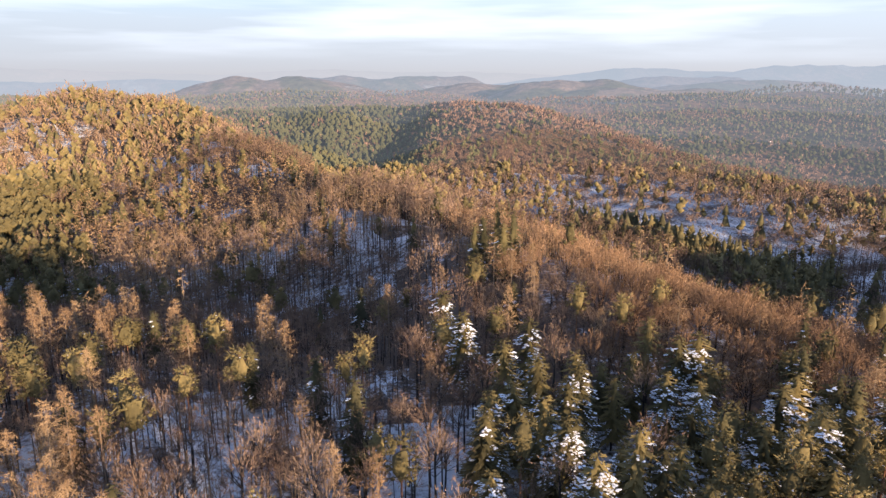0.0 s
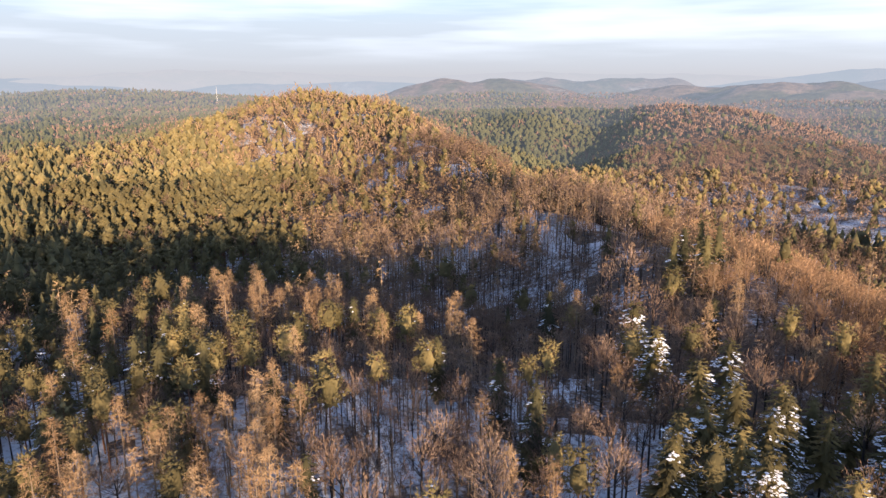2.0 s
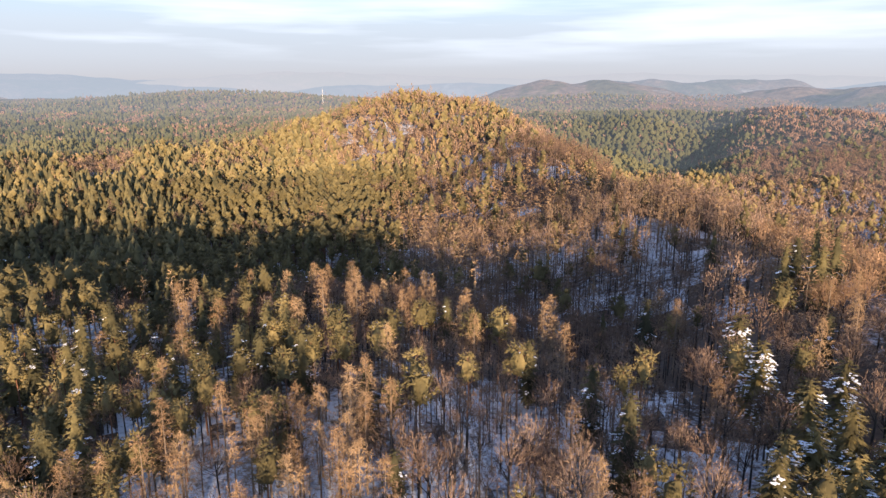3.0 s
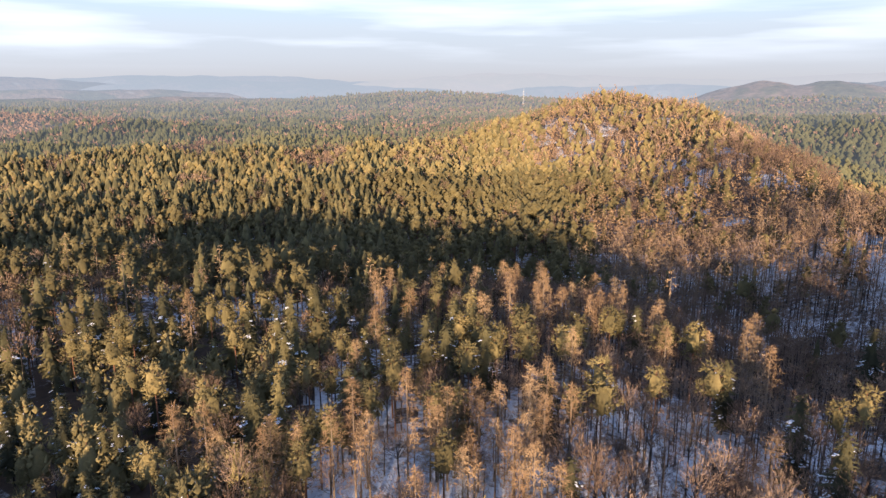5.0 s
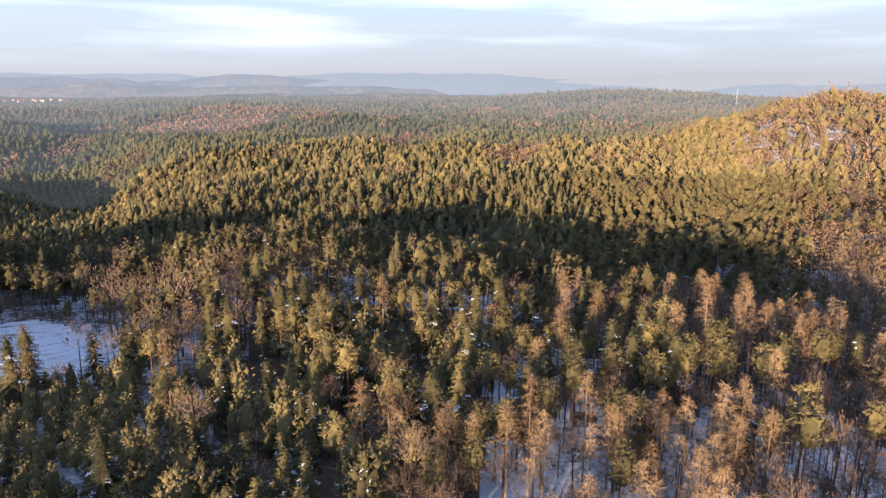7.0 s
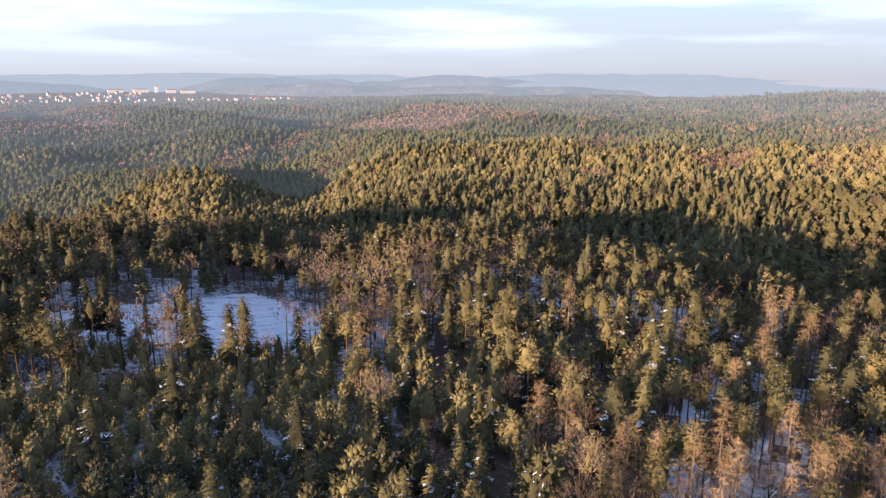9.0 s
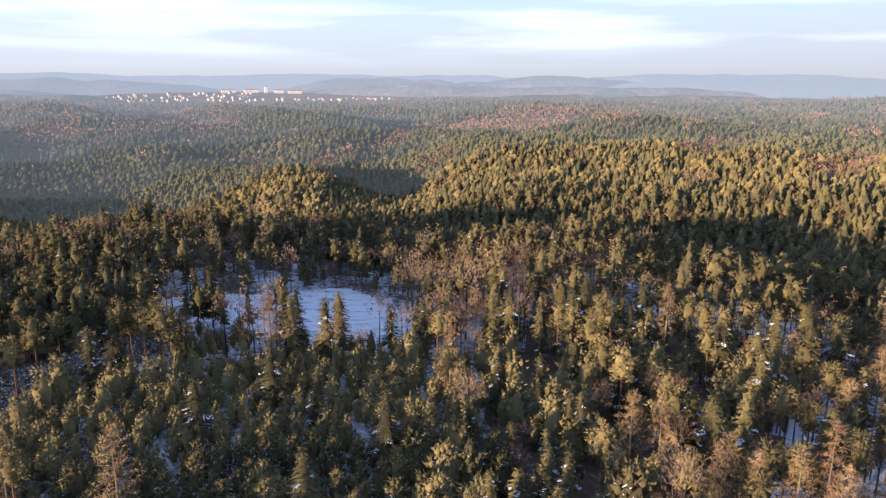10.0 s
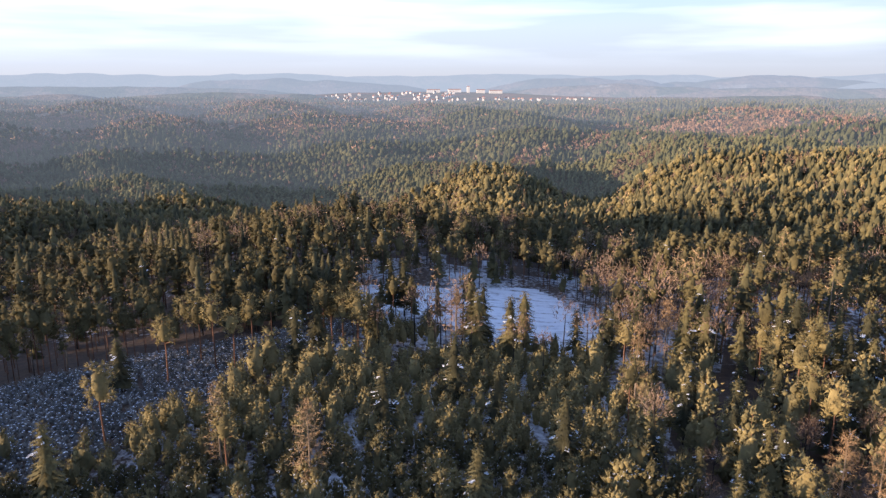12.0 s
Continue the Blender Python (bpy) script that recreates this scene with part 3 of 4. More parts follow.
def pine(seed, detail):
    """Tall pine: bare reddish stem, open rounded crown of needle clouds on short boughs."""
    r = random.Random(seed)
    trunk, crown, snow = Shape(seed), Shape(seed + 1), Shape(seed + 2)
    h = r.uniform(20, 24.5)
    if detail == 0:
        trunk.tube([(0, 0, -1.2), (r.uniform(-0.4, 0.4), r.uniform(-0.4, 0.4), h * 0.5), (0, 0, h * 0.93)], [0.27, 0.2, 0.05], 5)
    elif detail < 3:
        trunk.tube([(0, 0, -1.2), (0, 0, h * 0.85)], [0.27, 0.1], 3)
    low = h * r.uniform(0.52, 0.62)
    wide = r.uniform(3.2, 4.3)
    if detail >= 3:
        if detail == 4:
            crown.knob((0, 0, h * 0.77), wide * 1.25, h * 0.25)
        else:
            for i in range(3):
                out = around(i * 2.1 + r.random())
                crown.knob(out * wide * 0.35 + Vector((0, 0, h * (0.64 + 0.11 * i))), wide * (1.15 - 0.25 * i), h * 0.15)
            for i in range(7):
                out = around(i * 2.4)
                q = out * wide * 0.7 + Vector((0, 0, h * r.uniform(0.6, 0.9)))
                crown.blade(q, q + out * 0.7 + Vector((0, 0, 1.3)) + crown.shake(0.4), 1.3, (out + Vector((0, 0, 0.5))).normalized())
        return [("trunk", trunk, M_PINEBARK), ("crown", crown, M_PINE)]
    crown.clump((0, 0, h * 0.75), wide * 0.5, h * 0.16, 0.3)
    n = (21, 9, 5)[detail]
    for i in range(n):
        f = (i + 0.5) / n
        z = low + (h - low) * f * 0.95
        span = wide * math.sqrt(max(0.04, 1 - (f * 1.02) ** 2.4)) * (0.62 + 0.38 * min(1, f * 3))
        out = around(i * 2.4 + r.uniform(-0.5, 0.5))
        c = out * span * r.uniform(0.5, 0.85) + Vector((0, 0, z + r.uniform(-0.3, 0.3)))
        if i == n - 1:
            c = Vector((0, 0, h * 0.93))
        size = r.uniform(0.75, 1.15) * (1, 1.35, 2.0)[detail]
        if detail == 0:
            trunk.blade(Vector((0, 0, z - 0.9)), c, 0.16, out)
            crown.knob(c, size * 0.6, size * 0.45)
            brush(crown, c, out, size * 1.25, 26, 0.27)
            if r.random() < 0.06:
                p = c + Vector((0, 0, size * 0.62))
                e = out * 0.35
                snow.frond(p - e, p + Vector((0, 0, 0.08)), p + e, 0.25, Vector((0, 0, 1)))
        elif detail == 1:
            crown.knob(c, size * 0.85, size * 0.7)
            brush(crown, c, out, size * 1.15, 13, 0.48)
        else:
            crown.knob(c, size * 1.1, size * 1.0)
            brush(crown, c, out, size * 1.2, 3, 1.0)
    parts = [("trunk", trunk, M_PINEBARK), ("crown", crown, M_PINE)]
    if snow.t:
        parts.append(("snow_cover", snow, M_SNOW))
    return parts


def young_pine(seed, detail):
    """Bushy young pine, green to the ground, its boughs turned up at the ends."""
    r = random.Random(seed)
    trunk, crown, snow = Shape(seed), Shape(seed + 1), Shape(seed + 2)
    h = r.uniform(6.5, 11)
    wide = h * r.uniform(0.29, 0.39)
    low = h * r.uniform(0.06, 0.14)
    if detail < 2:
        trunk.tube([(0, 0, -1.2), (0, 0, h * 0.9)], [0.15, 0.03], 5 if detail == 0 else 3)
    if detail >= 3:
        crown.clump((0, 0, h * 0.5), wide, h * 0.46, 0.25)
        return [("trunk", trunk, M_PINEBARK), ("crown", crown, M_YOUNG)]
    crown.clump((0, 0, h * 0.42), wide * 0.52, h * 0.4, 0.3)
    n = (42, 22, 8)[detail]
    for i in range(n):
        f = ((i + r.random()) / n) ** 1.05
        z = low + (h - low) * 0.92 * f
        span = (wide * (1 - f) ** 0.58 * (0.75 + 0.3 * min(1, f * 4)) + 0.12) * r.uniform(0.75, 1.2)
        out = around(i * 2.4 + r.uniform(-0.5, 0.5))
        c = out * span * (0.82 if i % 3 else 0.5) + Vector((0, 0, z + 0.15 * span))
        size = (0.34 + 0.09 * wide) * r.uniform(0.75, 1.25) * (1, 1.2, 2.1)[detail]
        crown.knob(c, size * (0.72 if detail == 0 else 0.6), size * (0.95 if detail == 0 else 0.7))
        brush(crown, c, (out * 0.8 + Vector((0, 0, 0.7))).normalized(), size * 1.25, (9, 6, 3)[detail], (0.24, 0.36, 0.75)[detail])
        if detail == 0 and f < 0.85:
            for _ in range(4):
                if r.random() < 0.34:
                    p = c + out * r.uniform(-0.3, 0.35) + Vector((r.gauss(0, 0.2), r.gauss(0, 0.2), size * 0.62))
                    e = (out + snow.shake(0.5)).normalized() * r.uniform(0.12, 0.3)
                    snow.frond(p - e, p + Vector((0, 0, 0.05)), p + e - Vector((0, 0, 0.05)), r.uniform(0.05, 0.13), Vector((out.x * 0.4, out.y * 0.4, 1)).normalized())
    brush(crown, Vector((0, 0, h * 0.93)), Vector((0, 0, 1)), 0.7, 5, 0.2)
    parts = [("trunk", trunk, M_PINEBARK), ("crown", crown, M_YOUNG)]
    if snow.t:
        parts.append(("snow_cover", snow, M_SNOW))
    return parts


def shrub(seed):
    """Low bush of needles and twigs with snow caught on it."""
    r = random.Random(seed)
    crown, snow = Shape(seed), Shape(seed + 1)
    for _ in range(2):
        c = Vector((r.gauss(0, 0.45), r.gauss(0, 0.45), r.uniform(0.2, 0.7)))
        crown.knob(c, 0.45, 0.5)
        brush(crown, c, Vector((0, 0, 1)), 0.8, 6, 0.15)
        p = c + Vector((r.gauss(0, 0.3), r.gauss(0, 0.3), r.uniform(0.35, 0.6)))
        e = around(r.uniform(0, 6.28)) * r.uniform(0.14, 0.32)
        snow.frond(p - e, p + Vector((0, 0, 0.05)), p + e, r.uniform(0.1, 0.2), Vector((0, 0, 1)))
    return [("crown", crown, M_SCRUB), ("snow_cover", snow, M_SNOW)]


KINDS = {
    "beech_tree": (beech, "bare beech tree with a fan of brown twigs on snowy ground", "tree"),
    "larch_tree": (larch, "leafless larch with tan twigs and a straight pale trunk", "tree"),
    "spruce_tree": (spruce, "dark green spruce with snow lying on its branches", "tree"),
    "fir_tree": (green_spruce, "green conical fir standing among bare trees", "tree"),
    "pine_tree": (pine, "tall pine with an olive green crown on a bare reddish stem", "tree"),
    "young_pine": (young_pine, "bushy young pine with snow flecks, green to the ground", "tree"),
}
NAMES = list(KINDS)


# single trees that stand out: heading, distance, height
LARCH_TREES = [(34.9, 262, 26), (33.8, 250, 26), (31.8, 256, 27), (27.3, 256, 27), (25.7, 256, 27), (40.0, 270, 26), (37.1, 243, 26), (45.7, 256, 27), (44.4, 256, 27), (29.9, 212, 26), (27.6, 206, 26), (25.0, 238, 26), (22.3, 210, 26), (28.8, 174, 26), (13.6, 179, 26), (6.2, 262, 26), (0.1, 224, 26), (-7.8, 213, 26), (59.9, 146, 25), (55.2, 129, 25), (49.4, 131, 25), (46.2, 130, 25), (40.8, 134, 25), (37.3, 120, 25), (30.8, 136, 25)]
FIR_TREES = [(50.6, 233, 26), (52.7, 221, 26), (-4.6, 279, 26), (-5.9, 271, 26), (-3.4, 272, 26), (-5.1, 255, 26), (-2.7, 265, 26), (7.8, 135, 26), (59.7, 567, 25), (61.2, 561, 25), (58.4, 542, 25), (57.4, 527, 25), (51.0, 234, 25), (52.9, 223, 25), (62.6, 233, 25), (67.2, 243, 25), (68.2, 227, 25), (92.4, 241, 25), (91.3, 241, 25), (91.7, 228, 25), (88.9, 225, 25), (87.8, 234, 25), (99.3, 270, 25), (98.2, 271, 25), (83.4, 410, 25), (84.0, 377, 25), (82.5, 375, 25), (102.0, 376, 25), (108.7, 342, 25)]
SPRUCE_TREES = [(0.0, 197, 25), (-1.8, 177, 25), (-7.5, 172, 25), (-11.6, 152, 25), (-3.8, 123, 25), (-8.4, 150, 25), (-21.5, 170, 25), (-28.1, 147, 25), (-11.9, 147, 25), (-9.1, 129, 25), (-3.9, 122, 25), (-17.5, 177, 25), (-31.0, 137, 25), (-14.0, 109, 25), (83.5, 241, 18)]
PINE_TREES = [(47.9, 356, 23), (40.5, 232, 23), (36.9, 190, 23), (35.2, 185, 23), (32.6, 178, 23), (28.5, 145, 23), (26.0, 151, 23), (42.6, 372, 23), (48.6, 190, 23), (45.3, 199, 23), (37.7, 170, 23), (115.8, 234, 23), (114.8, 229, 23), (112.1, 215, 23), (110.7, 229, 23), (109.1, 234, 23), (117.3, 211, 23)]
SINGLE = {"larch_tree": LARCH_TREES, "fir_tree": FIR_TREES, "spruce_tree": SPRUCE_TREES, "pine_tree": PINE_TREES}


def in_field(x, y):
    """The field, with uneven edges."""
    return inside(x + 5 * wave(x, y, 40, 51), y + 5 * wave(x, y, 40, 52), FIELD)


def choose(x, y, rng):
    """The kind of tree at each place, or -1 for none."""
    head = np.degrees(np.arctan2(-x, y))
    d = np.hypot(x, y)
    n1, n2 = wave(x, y, 150, 11), wave(x, y, 60, 12)
    head = head + 2.2 * n2 * (d > 330) + 1.2 * n1
    d = d * (1 + 0.05 * wave(x, y, 90, 13))
    pick = rng.random(x.shape)
    # shares of beech, larch, spruce, fir, pine, young pine
    w = np.zeros((6,) + x.shape)

    def put(mask, *share):
        for k in range(6):
            w[k][mask] = share[k]

    put(np.ones(x.shape, bool), 2, 1, 0, 1, 6, 0)
    west = head > 45
    put(west & (d > 380), 0.5, 0.3, 0, 3.6, 5, 0)
    put(west & (d > 380) & (head < 90), 0.6, 0.2, 0, 6.0, 3.4, 0)
    put(west & (d > 380) & (n1 > 0.62), 6, 1, 0, 0.5, 1, 0)
    hill = (head > 2) & (head <= 45) & (d > 330) & (d < 1050)
    put(hill, 4, 3, 0, 0.6, 1.6, 0)
    put(hill & (head < 28) & (d < 600), 2, 6, 0, 0.3, 0.8, 0)
    put(hill & (head < 20) & (d > 560), 8, 1, 0, 0.4, 0.4, 0)
    put(hill & (head > 28) & (d < 720), 0.5, 0.6, 0, 0.6, 8, 0)
    put(hill & (head > 33) & (d >= 720), 2, 1, 0, 1, 5, 0)
    east = head <= 8
    put(east, 8, 0.3, 0, 0.3, 0.8, 0)
    put(east & (d < 430), 8, 0.3, 0, 0.1, 0.25, 0)
    put(east & (head < -3) & (d > 430) & (d < 900), 8, 0.6, 0, 0.4, 1.0, 0)
    put(east & (d > 1100) & (head < -14), 2.5, 0.3, 0, 1, 6, 0)
    put(east & (d > 1100) & (head < -14) & (n1 > 0.3), 8, 0.3, 0, 0.4, 1, 0)
    put((head > 2) & (head < 11) & (d > 640) & (d <= 800), 0.6, 0.2, 0, 2, 7, 0)
    put((head > 1) & (head < 14) & (d > 800) & (d < 2000), 0.4, 0.2, 0, 2, 7, 0)
    put((head > 96) & (d > 1350) & (d < 2300), 5, 0.5, 0, 0.6, 2.2, 0)
    put((head > 98) & (d > 560) & (d <= 1350), 0.6, 0.2, 0, 4.5, 4, 0)
    # near woods
    near = d < 330
    put((head > 64) & (head < 80) & (d > 1250) & (d < 1480), 8, 0.5, 0, 0, 0.4, 0)
    put(near & (head > 2) & (head <= 36), 8, 0.2, 0, 0.2, 0.7, 0)
    put(near & (head > 12) & (head <= 52) & (d > 195) & (d < 262), 7, 0.8, 0, 0.1, 0.3, 0)
    put(near & (head > 28) & (head <= 60) & (d < 142), 4.5, 4.5, 0, 0, 1.5, 0)
    put(near & (head > 36) & (head <= 58) & (d >= 140), 5.2, 0.5, 0, 1.5, 1.8, 0.9)
    put(near & (head > 57) & (head <= 90) & (d < 222) & ((head > 60) | (d > 142)), 0.0, 0.16, 0, 0.25, 0.25, 9)
    put(near & (head > 62) & (head <= 77) & (d < 222), 0.8, 0.16, 0, 2.2, 0.25, 6)
    put(near & (head > 52) & (head <= 68) & (d > 135) & (d < 222), 3.0, 0.2, 0, 2.0, 0.8, 4.2)
    put(near & (head > 58) & (head <= 84) & (d >= 210), 3.4, 0.4, 0, 2.4, 2.0, 1.5)
    put(near & (head > 72) & (head <= 84) & (d >= 262), 6, 1.6, 0, 0.6, 2.0, 0)
    put(near & (head > 84) & (d >= 210), 1.0, 1.0, 0, 3.2, 4.2, 1.5)
    put(near & (head > 102) & (d >= 210), 0.2, 0.2, 0, 1.6, 8, 0.3)
    put(inside(x, y, [(-10, 720), (-14, 725), (-18, 680), (-24, 640), (-31, 620), (-30, 560), (-20, 600)]), 0.3, 0, 0, 2, 0.3, 6)
    put(near & (head > 80) & (head < 101) & (d >= 210) & (d < 262), 0.6, 0.3, 0, 0.4, 0.3, 6)
    put(near & (head > 91) & (head < 99) & (d >= 218) & (d < 262), 5, 2, 0, 0.3, 0, 2.5)
    put(near & (head > 90) & (d < 215), 0.0, 0.1, 0, 0.15, 0.2, 9)
    put((head <= -3) & (d < 172), 1.6, 0.3, 6.5, 0.6, 0.4, 0)
    put((head <= -22) & (d < 172) & (n2 > 0.2), 1, 0.3, 1, 1, 5, 0)
    put((head > 84) & (d >= 330) & (d < 480), 1.4, 1.0, 0, 2.5, 5, 0)
    total = w.sum(0)
    run = np.cumsum(w / total, 0)
    kind = (pick[None] > run).sum(0)
    kind = np.clip(kind, 0, 5)
    # open beech wood and well-spaced spruces; the young pines stand close
    keep = np.choose(kind, (0.72, 0.72, 0.4, 0.72, 0.72, 1.0))
    kind[(rng.random(x.shape) > keep) & (d < 235)] = -1
    bare = in_field(x, y) | (inside(x, y, SCRUB) & (rng.random(x.shape) > 0.04)) | (inside(x, y, GLADE) & (rng.random(x.shape) > 0.34))
    kind[bare] = -1
    return kind


def scatter(cell, near, far, h0, h1, seed):
    """A jittered grid of places between two distances and two headings."""
    rng = np.random.default_rng(seed)
    g = np.arange(-far, far, cell)
    x, y = [v.ravel() for v in np.meshgrid(g, g)]
    x = x + rng.uniform(-0.42, 0.42, x.shape) * cell
    y = y + rng.uniform(-0.42, 0.42, x.shape) * cell
    d, head = np.hypot(x, y), np.degrees(np.arctan2(-x, y)) % 360
    head = np.where(head > 250, head - 360, head)
    ok = (d >= near) & (d < far) & (head > h0) & (head < h1)
    return x[ok], y[ok], rng


def joined(name, label, places, variants):
    """All the far trees of one kind as one mesh."""
    x, y, z, turn, size = places
    which = np.arange(len(x)) % len(variants)
    V, N, T, I, base = [], [], [], [], 0
    mats = []
    for k, parts in enumerate(variants):
        sel = which == k
        if not sel.any():
            continue
        c, s, m = np.cos(turn[sel]), np.sin(turn[sel]), size[sel]
        for _, shape, mat in parts:
            if not shape.t:
                continue
            if mat not in mats:
                mats.append(mat)
            v, t = np.array(shape.v, np.float32), np.array(shape.t, np.int64)
            px = (v[None, :, 0] * c[:, None] - v[None, :, 1] * s[:, None]) * m[:, None] + x[sel][:, None]
            py = (v[None, :, 0] * s[:, None] + v[None, :, 1] * c[:, None]) * m[:, None] + y[sel][:, None]
            pz = v[None, :, 2] * m[:, None] + z[sel][:, None]
            V.append(np.stack([px, py, pz], -1).reshape(-1, 3).astype(np.float32))
            w = np.array(shape.n, np.float32)
            nx, ny = w[None, :, 0] * c[:, None] - w[None, :, 1] * s[:, None], w[None, :, 0] * s[:, None] + w[None, :, 1] * c[:, None]
            N.append(np.stack([nx, ny, np.broadcast_to(w[None, :, 2], nx.shape)], -1).reshape(-1, 3).astype(np.float32))
            k2 = int(sel.sum())
            T.append((t[None] + (np.arange(k2) * len(v))[:, None, None] + base).reshape(-1, 3))
            I.append(np.full(k2 * len(t), mats.index(mat)))
            base += k2 * len(v)
    if not V:
        return
    ob = new(name, mesh_from(name, np.concatenate(V), np.concatenate(T), mats, np.concatenate(I), smooth=True, normals=np.concatenate(N)))
    tagged(ob, label, "woods", kind="stuff")


def part(name, shape, mat, parent, label=""):
    ob = new(name, shape if isinstance(shape, bpy.types.Mesh) else mesh_from(name, shape.v, shape.t, [mat]))
    ob.parent = parent
    return tagged(ob, label)


def plant(name, variants, places):
    """Single trees as things of their own: an empty at the foot with trunk and crown under it."""
    _, label, category = KINDS[name]
    models = []
    for parts in variants:
        models.append([(p, mesh_from(p, s.v, s.t, [m], smooth=True, normals=s.n)) for p, s, m in parts if s.t])
    for i, (x, y, z, turn, size) in enumerate(zip(*places)):
        tree = new(name)
        tree.empty_display_size = 0.5
        tree.matrix_world = Matrix.LocRotScale((x, y, z), Euler((0, 0, turn)), (size, size, size))
        tagged(tree, label, category, group="trees of the near wood")
        crown = tree
        for p, me in models[i % len(models)]:
            ob = part(p, me, None, crown if p == "snow_cover" else tree)
            if p == "crown":
                crown = ob
            if p == "snow_cover":
                tagged(ob, "snow caught on the branches", kind="stuff")


def dress(x, y, rng, low=0.82, high=1.12):
    return x, y, height(x, y), rng.uniform(0, 6.283, x.shape), rng.uniform(low, high, x.shape)


def tall_pines(x, y):
    """How much the bushy pines outgrow the youngest ones."""
    head, d = np.degrees(np.arctan2(-x, y)), np.hypot(x, y)
    return 1 + 0.7 * np.clip(np.maximum((84 - head) / 14, np.where((head > 82) & (head < 101), 0, (d - 190) / 25)), 0, 1)


def low_beech(x, y):
    """The beeches stand lower where the ground falls away to the valley."""
    head, d = np.degrees(np.arctan2(-x, y)), np.hypot(x, y)
    return np.where((head > 3) & (head < 72), 1 - 0.3 * np.clip((d - 125) / 40, 0, 1) * np.clip((365 - d) / 40, 0, 1), 1.0)


def grow_woods():
    shapes = {(n, d): [KINDS[n][0](100 * i + 7 * k + d, d) for k in range((6, 6, 8, 8, 8)[d])] for i, n in enumerate(NAMES) for d in range(5)}

    def grown(k, px, py, rng, low, high):
        """Places for kind k, with sizes that follow the stand."""
        px, py, pz, turn, size = dress(px, py, rng, low, high)
        if k == 5:
            size = size * tall_pines(px, py)
        if k == 0:
            size = size * low_beech(px, py)
        if k == 3:
            head = np.degrees(np.arctan2(-px, py))
            size = size * np.where((head > 58) & (head < 80) & (np.hypot(px, py) < 222), 0.68, 1.0)
        return px, py, pz, turn, size

    # near wood: things of their own, the nearest of each kind
    x, y, rng = scatter(5.7, 4, 235, -40, 136, 21)
    kind = choose(x, y, rng)
    kind[(kind == 0) & (np.arctan2(-x, y) < radians(-2.5)) & (np.hypot(x, y) > 166)] = -1
    # the young pines stand closer together than the rest
    kind[kind == 5] = -1
    yx, yy, _ = scatter(4.4, 78, 262, 34, 136, 31)
    ok = (choose(yx, yy, rng) == 5) & (rng.random(yx.shape) < 0.92 - 0.58 * np.clip((tall_pines(yx, yy) - 1) / 0.7, 0, 1))
    x, y, kind = np.concatenate([x, yx[ok]]), np.concatenate([y, yy[ok]]), np.concatenate([kind, np.full(int(ok.sum()), 5)])
    for name, marks in SINGLE.items():
        forms = shapes[name, 0]
        px, py = np.array([polar(a, d) for a, d, _ in marks]).T
        tops = [max(v[2] for v in f[1][1].v) for f in forms]
        size = np.array([h / tops[i % len(tops)] for i, (_, _, h) in enumerate(marks)])
        plant(name, forms, (px, py, height(px, py), rng.uniform(0, 6.283, px.shape), size))
        gap = np.hypot(x[:, None] - px, y[:, None] - py).min(1)
        kind[gap < 4.0] = -1
    for k, name in enumerate(NAMES):
        sel = np.where(kind == k)[0]
        sel = sel[np.argsort(np.hypot(x[sel], y[sel]))]
        seen = np.hypot(x[sel], y[sel]) > 85
        first, rest, under = sel[seen][:300], sel[seen][300:], sel[~seen]
        wood, label = name.replace("_tree", "") + "_wood", "wood of " + KINDS[name][1]
        plant(name, shapes[name, 0], grown(k, x[first], y[first], rng, 0.68 if k in (0, 5) else 0.85, 1.15 if k == 5 else 1.12))
        if len(under):
            ux, uy, uz, turn, size = dress(x[under], y[under], rng)
            # out of sight below the eye; halved on the right so sun reaches the spruces
            joined(wood, label, (ux, uy, uz, turn, np.where(ux > -8, 0.5, 1.0) * size), shapes[name, 1])
        far = np.hypot(x[rest], y[rest]) > (155 if k == 5 else 200)
        for group, d in ((rest[~far], 0), (rest[far], 1 if k in (0, 5) else 0)):
            if len(group):
                joined(wood, label, grown(k, x[group], y[group], rng, 0.7 if k == 5 else 0.8, 1.15 if k == 5 else 1.1), shapes[name, d])
    x, y, rng = scatter(6.6, 225, 350, 4, 42, 34)
    joined("far_beech_wood", "wood of bare beeches filling the shaded valley", dress(x, y, rng, 0.7, 0.95), shapes["beech_tree", 1])
    for kind, cell, seed in (("beech_tree", 10.5, 61), ("larch_tree", 10.5, 62)):
        x, y, rng = scatter(cell, 332, 455, 1, 26, seed)
        joined("far_" + kind[:-5] + "_wood", "tall wood at the foot of the hill, each a " + KINDS[kind][1], dress(x, y, rng, 0.9, 1.2), shapes[kind, 1])
    x, y, rng = scatter(6.2, 122, 232, 3, 36, 37)
    joined("beech_wood", "wood of slender bare beeches on the falling ground", dress(x, y, rng, 0.55, 0.75), shapes["beech_tree", 1])
    x, y, rng = scatter(6.4, 224, 250, 108, 135, 38)
    ok = ~inside(x, y, SCRUB)
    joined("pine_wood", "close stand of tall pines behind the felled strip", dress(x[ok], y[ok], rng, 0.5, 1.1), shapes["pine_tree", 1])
    x, y, rng = scatter(7.0, 252, 325, 102, 113, 63)
    ok = ~inside(x, y, SCRUB) & ~in_field(x, y)
    joined("fir_wood", "dark firs between the field and the felled strip", dress(x[ok], y[ok], rng, 0.6, 0.95), shapes["fir_tree", 1])
    x, y, rng = scatter(7.0, 246, 335, 66, 83, 39)
    ok = ~in_field(x, y)
